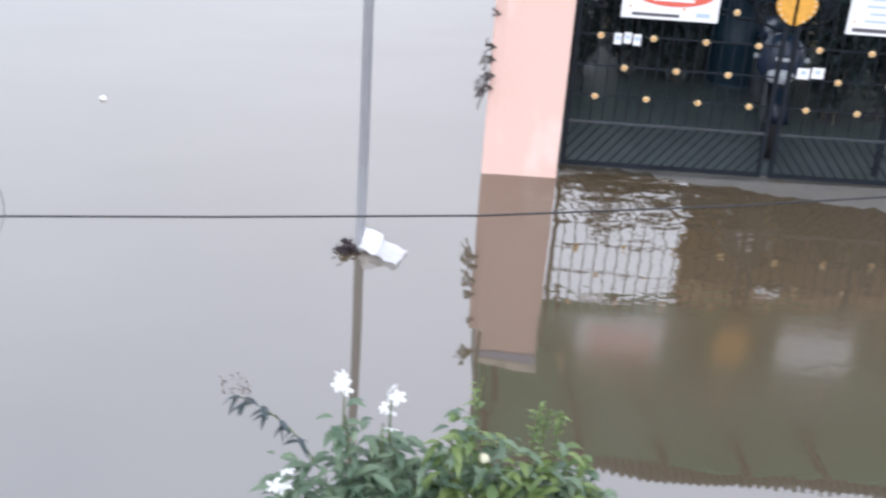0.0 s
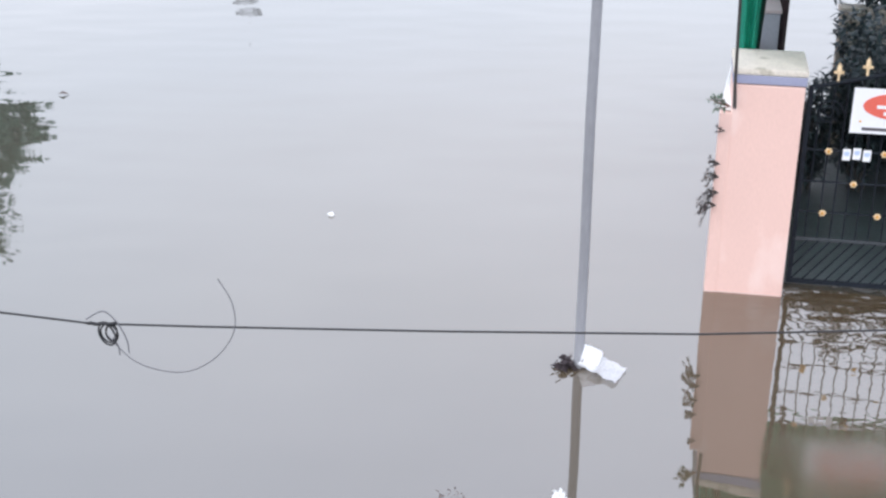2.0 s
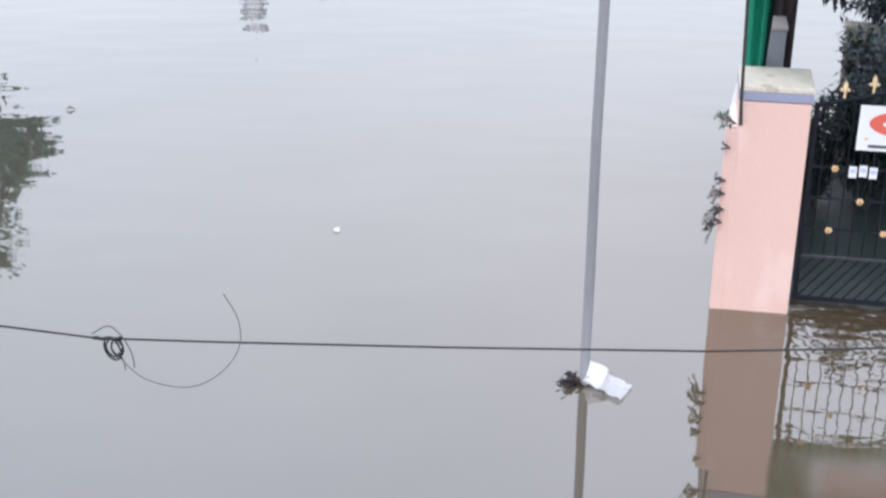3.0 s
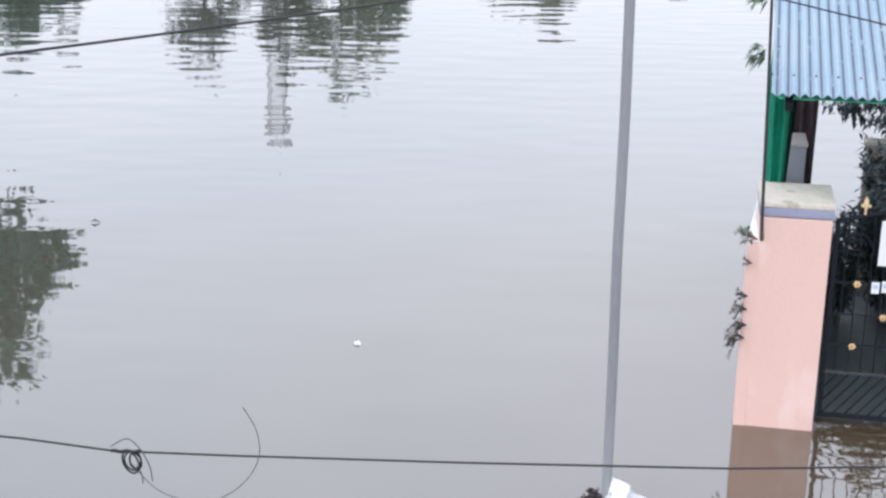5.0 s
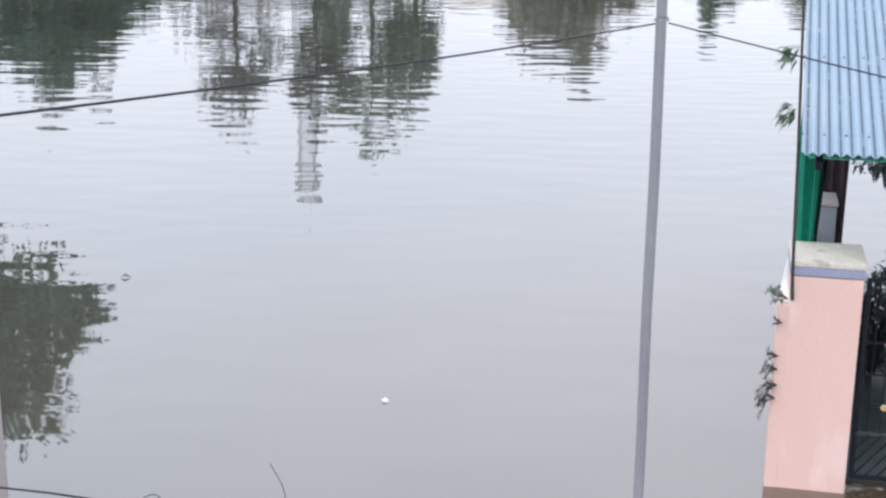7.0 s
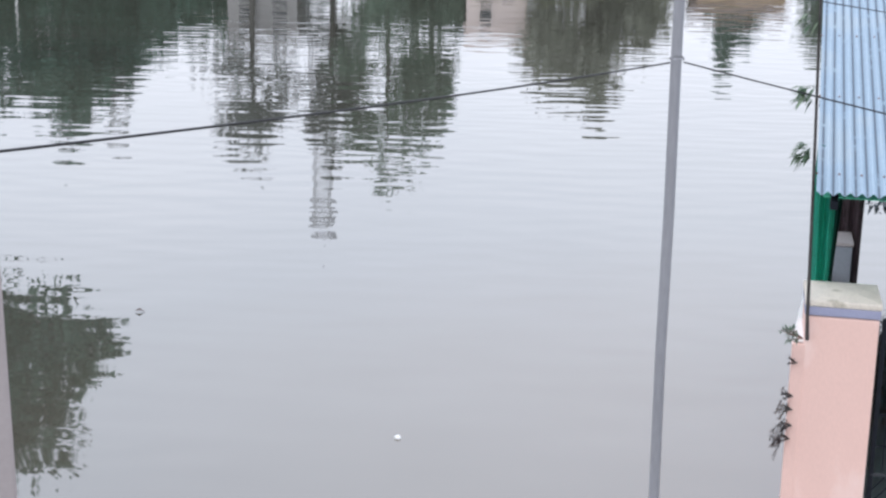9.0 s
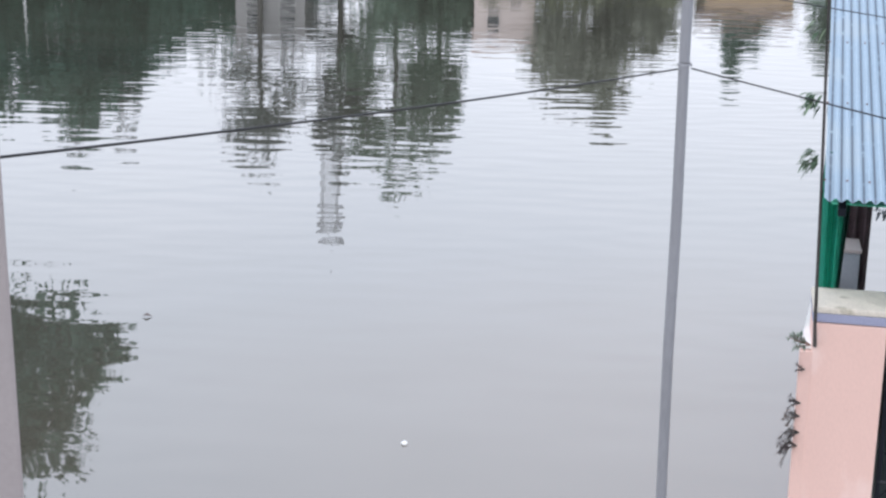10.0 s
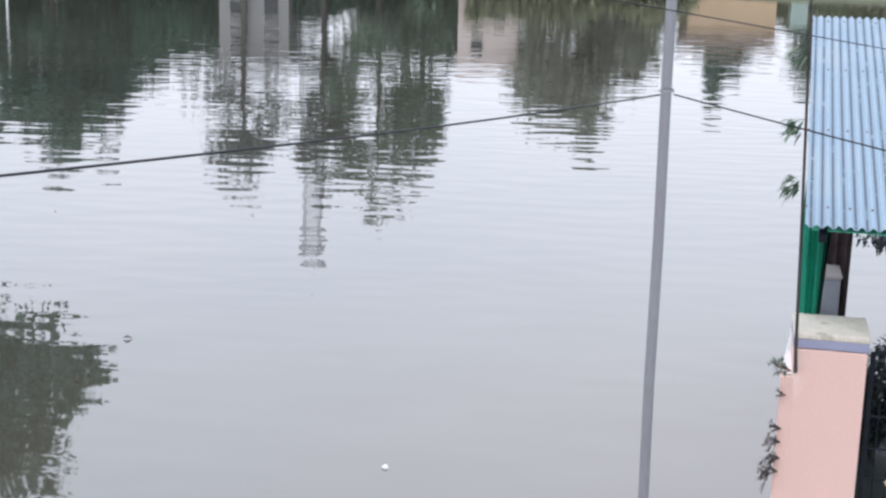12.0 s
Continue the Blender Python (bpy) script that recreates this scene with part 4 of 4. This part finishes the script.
leaves_mesh("blade", [((-0.03, 0, 0.006), (1, 0.2, 0.05), 0.12, 0.08, (0, 0, 1))], LEAF_DRY, lf)

# ---- small growth round the pillar and the canopy edge ----
def sprig(name, at, stems, label, leaf, seed, ln, size, droop=0.0, stem_m=STEM, n_leaf=9, side_bias=(-1, 0, 0.2), solid=0.35):
    rng = random.Random(seed)
    root = thing(name, label, "plant", at)
    bm = fresh()
    spots = []
    for _ in range(stems):
        d = (Vector(side_bias) + rand_dir(rng) * 0.7).normalized() * ln * rng.uniform(.5, 1)
        pts = [Vector((0.02, 0, 0)), d * 0.5, d + Vector((0, 0, -droop * ln))]
        tube(bm, pts, [0.004, 0.003, 0.0015], 5)
        for _ in range(n_leaf):
            f = rng.uniform(.25, 1)
            p = pts[1].lerp(pts[2], f) if f > .5 else pts[0].lerp(pts[1], f * 2)
            s = size * rng.uniform(.6, 1.2)
            spots.append((p, d.normalized() + rand_dir(rng) * 0.9 - Vector((0, 0, droop)), s, s * solid, (0, 0.3, 1)))
    part("woody_base", bm, stem_m, root)
    leaves_mesh("foliage", spots, leaf, root)
    return root


def polar(az, dist, z):
    return (dist * sin(radians(az)), dist * cos(radians(az)), z)


sprig("weed", polar(12.28, 9.30, 1.02), 7, "dry reddish weed growing from the wall face", LEAF_WEED, 41, 0.08, 0.028, 0.2, DARKSTEM, 18)
sprig("weed", polar(12.33, 9.30, 0.80), 12, "dry tangled weed growing from the wall face", LEAF_WEED, 42, 0.13, 0.03, 0.8, DARKSTEM, 20)
sprig("weed", polar(12.30, 9.30, 0.92), 8, "dry grey-purple weed growing from the wall face", LEAF_DRY, 45, 0.11, 0.03, 0.5, DARKSTEM, 16)
sprig("weed", polar(12.28, 9.30, 0.70), 7, "limp dry weed hanging on the wall face", LEAF_DRY, 46, 0.12, 0.028, 0.9, DARKSTEM, 14)
sprig("weed", polar(12.36, 9.30, 1.27), 4, "small dry weed growing from the wall face", LEAF_WEED, 43, 0.06, 0.025, 0.0, DARKSTEM, 14)
sprig("weed", polar(12.50, 9.15, 1.50), 9, "small green weed beside the pillar top", LEAF_MID, 44, 0.15, 0.045, 0.0, RUST, 12)
sap_at = Vector(polar(12.77, 9.27, 1.50))
sap = thing("sapling", "thin dark sapling rising past the canopy edge", "sapling", sap_at)
bm = fresh()
tube(bm, [Vector(polar(*q)) - sap_at for q in ((12.80, 9.33, 1.44), (12.74, 9.26, 1.62), (12.56, 9.25, 2.5), (12.36, 9.25, 3.3), (12.20, 9.25, 3.97), (12.1, 9.25, 5.0))], [0.014, 0.012, 0.011, 0.010, 0.008, 0.006], 7)
part("trunk", bm, DARKSTEM, sap, smooth=True)
rng = random.Random(77)
for az, z, n in ((12.36, 2.78, 34), (12.28, 3.16, 30), (12.2, 3.65, 10), (12.1, 4.9, 30)):
    spots = []
    for _ in range(n):
        d = Vector((-1, 0, 0.1)) + rand_dir(rng) * 0.7
        at = Vector(polar(az, 9.25, z)) - sap_at
        spots.append((at + Vector((rng.uniform(-.07, 0), rng.uniform(-.04, .04), rng.uniform(-.05, .05))), d + Vector((0, 0, -.4)), rng.uniform(.06, .11), .032, (0, 0, 1)))
    long_leaves("leaf_spray", spots, LEAF_SHRUB, sap)

# ---- the flowering shrub below the balcony ----
def flower(bm, at, r, rng, tilt):
    m = Matrix.Translation(at) @ tilt
    for k in range(5):
        a = 2 * pi * k / 5 + rng.uniform(-.1, .1)
        ring = []
        for f, wdt in ((0.1, 0.10), (0.6, 0.32), (0.95, 0.30), (1.2, 0.06)):
            for sgn in (-1, 1):
                ring.append(bm.verts.new(m @ Vector((r * (f * cos(a) - sgn * wdt * sin(a)), r * (f * sin(a) + sgn * wdt * cos(a)), r * 0.35 * sin(f * 2.4)))))
        for i in range(0, 6, 2):
            bm.faces.new((ring[i], ring[i + 1], ring[i + 3], ring[i + 2]))


fs = thing("flowering_shrub", "leafy green shrub with white star flowers", "shrub", (0.52, 2.95, 0))
rng = random.Random(12)
base = Vector((0.52, 2.95, 0))
tips = [(0.33, 2.98, 2.24), (0.45, 2.97, 2.20), (0.43, 3.02, 2.12), (0.17, 3.0, 2.06), (0.71, 2.92, 2.13), (0.62, 2.93, 2.20), (0.66, 2.92, 2.27),
        (0.84, 2.87, 2.12), (0.78, 2.95, 2.05), (0.30, 2.9, 2.02), (0.55, 3.0, 2.04), (0.22, 2.85, 1.98), (0.92, 2.9, 2.0), (0.5, 2.75, 2.0), (0.38, 3.1, 1.96), (0.7, 3.08, 1.98)]
tips += [(0.26, 2.95, 1.92), (0.42, 2.88, 1.93), (0.58, 2.9, 1.96), (0.74, 2.85, 1.94), (0.88, 2.84, 1.96), (0.14, 2.95, 1.88), (0.34, 3.0, 1.86), (0.66, 2.98, 1.88), (0.96, 2.88, 1.88), (0.5, 2.98, 1.84), (0.97, 2.86, 2.02), (0.90, 2.92, 1.93), (1.0, 2.92, 1.90), (0.17, 2.95, 1.95), (0.22, 2.9, 1.90), (0.62, 2.86, 1.90), (0.44, 2.9, 1.86)]
tips += [(0.76, 2.92, 2.12), (0.84, 2.91, 2.10), (0.92, 2.90, 2.09), (0.98, 2.90, 2.06), (0.80, 2.95, 2.06), (0.28, 2.95, 2.06), (0.40, 2.95, 2.08), (0.52, 2.95, 2.09), (0.60, 2.95, 2.10)]
bm = fresh()
spots_a, spots_b = [], []
for i, tp in enumerate(tips):
    tip = Vector(tp) - base
    foot = Vector((rng.uniform(-.12, .12), rng.uniform(-.12, .12), -0.5))
    midp = foot.lerp(tip, 0.72) + Vector((rng.uniform(-.05, .05), rng.uniform(-.05, .05), 0))
    tube(bm, spline([foot, midp, tip], 5), [0.011 - 0.009 * j / 10 for j in range(11)], 6)
    lime = i in (5, 6, 7, 8, 12, 19, 20, 24, 26, 27, 28, 33, 34, 35, 36, 37)
    for j in range(96 if i < 16 else 210):
        f = rng.random() ** 0.7
        p = midp.lerp(tip, 0.15 + 0.85 * f) + rand_dir(rng) * (0.045 if i < 16 else 0.075)
        a = rng.uniform(0, 2 * pi)
        d = Vector((cos(a), sin(a), rng.uniform(-.45, .35)))
        s = rng.uniform(0.055, 0.10) * (1.0 - 0.3 * f)
        (spots_b if lime and rng.random() < .6 else spots_a).append((p, d, s, s * rng.uniform(.34, .50), (0, 0, 1)))
part("branchwork", bm, STEM, fs, smooth=True)
long_leaves("foliage", spots_a, LEAF_SHRUB, fs, "broad drooping green leaves")
long_leaves("young_foliage", spots_b, LEAF_LIME, fs, "pale yellow-green young leaves")
for cx, cy, cz, n in ((0.325, 2.98, 2.335, 5), (0.45, 2.97, 2.30, 5), (0.43, 2.96, 2.225, 2), (0.150, 2.86, 2.115, 6)):
    for k in range(n):
        bm = fresh()
        at = Vector((cx + rng.uniform(-.022, .022), cy + rng.uniform(-.02, .02), cz + rng.uniform(-.03, .035))) - base
        tilt = Euler((rng.uniform(-1.2, .2) - .3, rng.uniform(-.8, .8), rng.uniform(0, 6))).to_matrix().to_4x4()
        flower(bm, at, rng.uniform(.015, .023), rng, tilt)
        part("flower", bm, PETAL, fs, "white star flower")
    bm = fresh()
    tube(bm, [Vector((cx, cy, cz - 0.14)) - base, Vector((cx, cy, cz)) - base], [0.004, 0.002], 5)
    part("flower_stalk", bm, STEM, fs)
bm = fresh()
bmesh.ops.create_icosphere(bm, subdivisions=2, radius=0.016, matrix=Matrix.Translation(Vector((0.705, 2.90, 2.14)) - base))
part("bud", bm, BUD, fs, "creamy flower bud", smooth=True)
# a long dark side branch with a seed head, and two thin upright shoots
bm = fresh()
side_pts = spline([Vector((0.26, 2.99, 2.06)) - base, Vector((0.20, 2.99, 2.17)) - base, Vector((0.12, 3.0, 2.25)) - base, Vector((0.045, 3.0, 2.30)) - base], 5)
tube(bm, side_pts, [0.003 - 0.002 * j / 15 for j in range(16)], 5)
part("side_branch", bm, STEM, fs)
for q in (0, 1, 1.2, 0.88):
    bm = fresh()
    tube(bm, spline([Vector((0.66 + .2 * q, 2.92, 2.08)) - base, Vector((0.675 + .2 * q, 2.92, 2.25)) - base, Vector((0.685 + .2 * q, 2.92, 2.39 - .11 * q)) - base], 4), 0.0025, 5)
    part("shoot", bm, STEM, fs)
spots = []
for p in side_pts[4:]:
    for _ in range(2):
        spots.append((p, Vector((rng.uniform(-1, .6), rng.uniform(-.5, .5), rng.uniform(-1, .1))), rng.uniform(.03, .07), .018, (0, 0, 1)))
long_leaves("dark_foliage", spots, LEAF_DEEP, fs, "dark narrow leaves")
spots = []
for q in (0, 1, 1.2, 0.88):
    for _ in range(22):
        spots.append((Vector((0.67 + .2 * q, 2.92, rng.uniform(2.15, 2.39 - .11 * q))) - base, Vector((rng.uniform(-1, 1), rng.uniform(-1, 1), rng.uniform(-.2, .9))), rng.uniform(.02, .04), .012, (0, 0, 1)))
leaves_mesh("shoot_foliage", spots, LEAF_LIME, fs)
spots = [(Vector((0.05 + rng.uniform(-.05, .03), 3.0 + rng.uniform(-.04, .04), 2.31 + rng.uniform(-.03, .05))) - base, rand_dir(rng), .016, .005, (0, 0, 1)) for _ in range(60)]
leaves_mesh("seed_head", spots, LEAF_DRY, fs, "wispy dry seed head")


# ---- far bank ----
def far_house(at, w, d, h, wall, label, windows, roof_h=1.2, flat=False):
    root = thing("house", label, "house", at)
    part("wall", box(fresh(), (w, d, h + 0.5), (0, 0, h / 2 - 0.25), 0.02), wall, root)
    bm = fresh()
    if flat:
        box(bm, (w + 0.5, d + 0.5, 0.22), (0, 0, h + 0.11), 0.02)
        for sx in (-1, 1):
            box(bm, (0.14, d + 0.4, 0.8), (sx * (w / 2 + 0.1), 0, h + 0.62), 0.01)
        box(bm, (w, 0.14, 0.8), (0, -d / 2 - 0.1, h + 0.62), 0.01)
    else:
        vs = [bm.verts.new(p) for p in ((-w / 2 - .5, -d / 2 - .6, h - .1), (w / 2 + .5, -d / 2 - .6, h - .1), (w / 2 + .5, d / 2 + .6, h - .1), (-w / 2 - .5, d / 2 + .6, h - .1), (-w / 2 - .3, 0, h + roof_h), (w / 2 + .3, 0, h + roof_h))]
        for f in ((0, 1, 5, 4), (2, 3, 4, 5), (0, 4, 3), (1, 2, 5), (3, 2, 1, 0)):
            bm.faces.new([vs[i] for i in f])
    part("roof", bm, wall if flat else TILE, root)
    for x, z, ww, hh in windows:
        wnd = part("window", box(fresh(), (ww, 0.12, hh), (x, -d / 2 - 0.02, z), 0.01), GLASS, root)
        bm = fresh()
        box(bm, (ww + 0.3, 0.3, 0.08), (x, -d / 2 - 0.14, z + hh / 2 + 0.08), 0.01)
        box(bm, (ww + 0.2, 0.2, 0.06), (x, -d / 2 - 0.1, z - hh / 2 - 0.05), 0.01)
        part("sill", bm, WHITEPAINT, wnd)
    return root


far_house((-18.9, 104, 0.3), 5.2, 6, 5.2, GREYWALL, "grey two-storey house among trees on the far bank", [(-1.2, 1.4, 1.1, 1.3), (1.3, 1.4, 1.0, 2.0), (-1.2, 4.0, 1.1, 1.2), (1.3, 4.0, 1.1, 1.2)], flat=True)
far_house((-1.5, 102, 0.3), 4.4, 5, 4.6, PINKWALL, "pale pink house on the far bank", [(-0.9, 1.4, 0.8, 1.2), (0.8, 1.3, 0.8, 1.8), (-0.8, 3.6, 0.8, 1.0)], flat=True)
far_house((15.8, 101, 0.3), 6.2, 5, 2.7, YELLOWWALL, "low ochre house with a tiled roof on the far bank", [], 1.1)
box_t = thing("water_tank", "teal sheet-clad tank on the far bank", "tank", (20.5, 99, 0.2))
part("body", box(fresh(), (1.2, 1.2, 2.0), (0, 0, 0.9), 0.06), TEAL, box_t)
lamp = thing("white_pole", "slim white post on the far bank", "pole", (-36.2, 97.6, 0))
bm = fresh()
tube(bm, [(0, 0, -0.4), (0, 0, 5.3)], [0.10, 0.08], 10)
part("shaft", bm, WHITEPAINT, lamp, smooth=True)

# lattice tower with a railed platform
tw = thing("lattice_tower", "pale grey steel lattice tower behind the trees", "tower", (-14.9, 104, 0.2))
H = 21.5
bm = fresh()
def leg(k, z):
    f = 1.1 - 0.55 * z / H
    return Vector(((-f, f, f, -f)[k], (-f, -f, f, f)[k], z))
for k in range(4):
    b2 = fresh()
    tube(b2, [leg(k, -0.5), leg(k, H)], 0.038, 6)
    part("leg", b2, LATTICE, tw)
for j in range(36):
    z0, z1 = H * j / 36, H * (j + 1) / 36
    for k in range(4):
        tube(bm, [leg(k, z0), leg((k + 1) % 4, z1)], 0.016, 5)
        tube(bm, [leg((k + 1) % 4, z0), leg(k, z1)], 0.016, 5)
        tube(bm, [leg(k, z1), leg((k + 1) % 4, z1)], 0.024, 5)
part("bracing", bm, LATTICE, tw)
bm = fresh()
box(bm, (1.7, 1.7, 0.05), (0, 0, H - 1.7))
for k in range(7):
    for s in (-0.9, 0.9):
        tube(bm, [(-0.9 + k * 0.3, s, H - 1.7), (-0.9 + k * 0.3, s, H - 0.7)], 0.025, 5)
        tube(bm, [(s, -0.9 + k * 0.3, H - 1.7), (s, -0.9 + k * 0.3, H - 0.7)], 0.025, 5)
for s in (-0.9, 0.9):
    tube(bm, [(-0.9, s, H - 0.7), (0.9, s, H - 0.7)], 0.03, 5)
    tube(bm, [(s, -0.9, H - 0.7), (s, 0.9, H - 0.7)], 0.03, 5)
tube(bm, [(0, 0, H - 0.5), (0, 0, H + 1.2)], [0.05, 0.02], 6)
part("platform", bm, LATTICE, tw, "railed platform")

TREES = [  # x, y, height, width, leaf, seed, count, leaf size, clear, limbs, label
    (-40, 103, 12, 9, LEAF_DARK, 101, 5000, .55, .06, 14, "dense dark tree on the far bank"),
    (-34.0, 101, 13.5, 8.5, LEAF_DARK, 102, 6000, .5, .04, 16, "dense dark tree leaning over the far bank"),
    (-29.8, 103, 9.6, 7.5, LEAF_DARK, 103, 5200, .5, .05, 14, "broad dark tree on the far bank"),
    (-24.4, 106, 6.6, 6, LEAF_MID, 104, 3000, .5, .08, 12, "green tree beside the grey house"),
    (-19.6, 100.5, 16.3, 8.0, LEAF_GREY, 105, 2500, .36, .36, 18, "thin grey-leaved tree with gaps in its crown"),
    (-9.6, 101, 18.4, 9.4, LEAF_MID, 106, 4800, .45, .10, 22, "tall green tree with a forked trunk on the far bank"),
    (-13.9, 102.4, 16.5, 5.5, LEAF_GREY, 107, 3000, .42, .08, 12, "greyish tree in front of the tower"),
    (-6.3, 102, 14, 5.0, LEAF_MID, 108, 2600, .45, .15, 12, "loose-crowned tree beside the pink house"),
    (4.3, 102, 10.2, 10.5, LEAF_HAZED, 109, 7000, .45, .03, 18, "broad bushy tree on the far bank"),
    (6.2, 104, 12.6, 4, LEAF_HAZED, 110, 2200, .45, .3, 9, "slim tree rising over the bushes"),
    (9.4, 101.5, 6.4, 5.5, LEAF_HAZED, 124, 2600, .42, .02, 12, "low bushy tree on the far bank, leaves paled for haze"),
    (15.9, 106, 8.4, 4.6, LEAF_DARK, 111, 3400, .45, .12, 11, "dark tree behind the ochre house"),
    (23, 104, 7, 6, LEAF_MID, 112, 2600, .5, .05, 10, "green bushy tree on the far bank"),
    (29, 104, 9, 8, LEAF_MID, 113, 3200, .5, .05, 11, "broad green tree on the far bank"),
    (-31.5, 105, 10.8, 7.5, LEAF_DARK, 115, 4200, .5, .05, 13, "dark tree filling the gap on the far bank"),
    (-25.8, 102.5, 6.6, 6.5, LEAF_DARK, 116, 4200, .5, .04, 13, "low dark tree on the far bank"),
    (-3.6, 106, 5.8, 5, LEAF_GREY, 118, 2600, .5, .05, 10, "dark tree behind the pink house"),
    (-4.8, 104, 5.6, 4.2, LEAF_MID, 119, 2400, .45, .04, 11, "small green tree between two taller trees"),
    (-5.8, 100.6, 4.8, 4.2, LEAF_MID, 117, 2400, .4, .0, 12, "low bushy tree on the far bank"),
    (-35.2, 104, 16.0, 6.5, LEAF_GREY, 122, 1900, .40, .3, 14, "thin grey-leaved tree rising over the dark trees"),
    (-31.2, 103.5, 14.5, 4.5, LEAF_GREY, 123, 1200, .40, .3, 11, "thin grey-leaved tree rising over the dark trees"),
    (38, 106, 10, 9, LEAF_DARK, 114, 3000, .55, .05, 11, "dense tree far along the bank"),
]
for x, y, h, w, lf_m, seed, cnt, size, clear, limbs, label in TREES:
    broad_tree((x, y, 0.3), h, w, label, seed, lf_m, cnt, size, clear, limbs)
broad_tree((-14.6, 32.5, -0.4), 13.0, 7.6, "dense green tree standing in the flood water", 120, LEAF_DARK, 20000, .24, .50, 22, trunk_r=0.18)
broad_tree((-16.2, 33.6, -0.4), 8.2, 4.6, "dark tree standing in the flood water", 121, LEAF_DARK, 8000, .24, .36, 13, trunk_r=0.18)

# low growth along the far bank
rng = random.Random(55)
spots, dark = [], []
for _ in range(42000):
    x = rng.uniform(-50, 50)
    y = rng.uniform(97.4, 103)
    low = -3 < x < 13
    tall = 2.4 if low else (9.0 if x < -22 else 3.6 if x < -3 else 2.6)
    h = 0.5 + tall * (0.55 + 0.9 * noise.noise((x * 0.22, y * 0.1, 3.0)))
    if 12.5 < x < 20 or h < 0:
        h = 0.35
    y += 0 if low else (5 if x < -3 else 2)
    spot = ((x, y, 0.1 + rng.random() * h), rand_dir(rng) + Vector((0, 0, .5)), rng.uniform(.4, .8), .34, rand_dir(rng))
    (spots if low or x > 13 else dark).append(spot)
tagged(leaves_mesh("bank_scrub", spots, LEAF_BANK, None), "pale green scrub along the far bank", "scrub", kind="stuff")
tagged(leaves_mesh("bank_thicket", dark, LEAF_DARK, None), "dense dark thicket along the far bank", "scrub", kind="stuff")
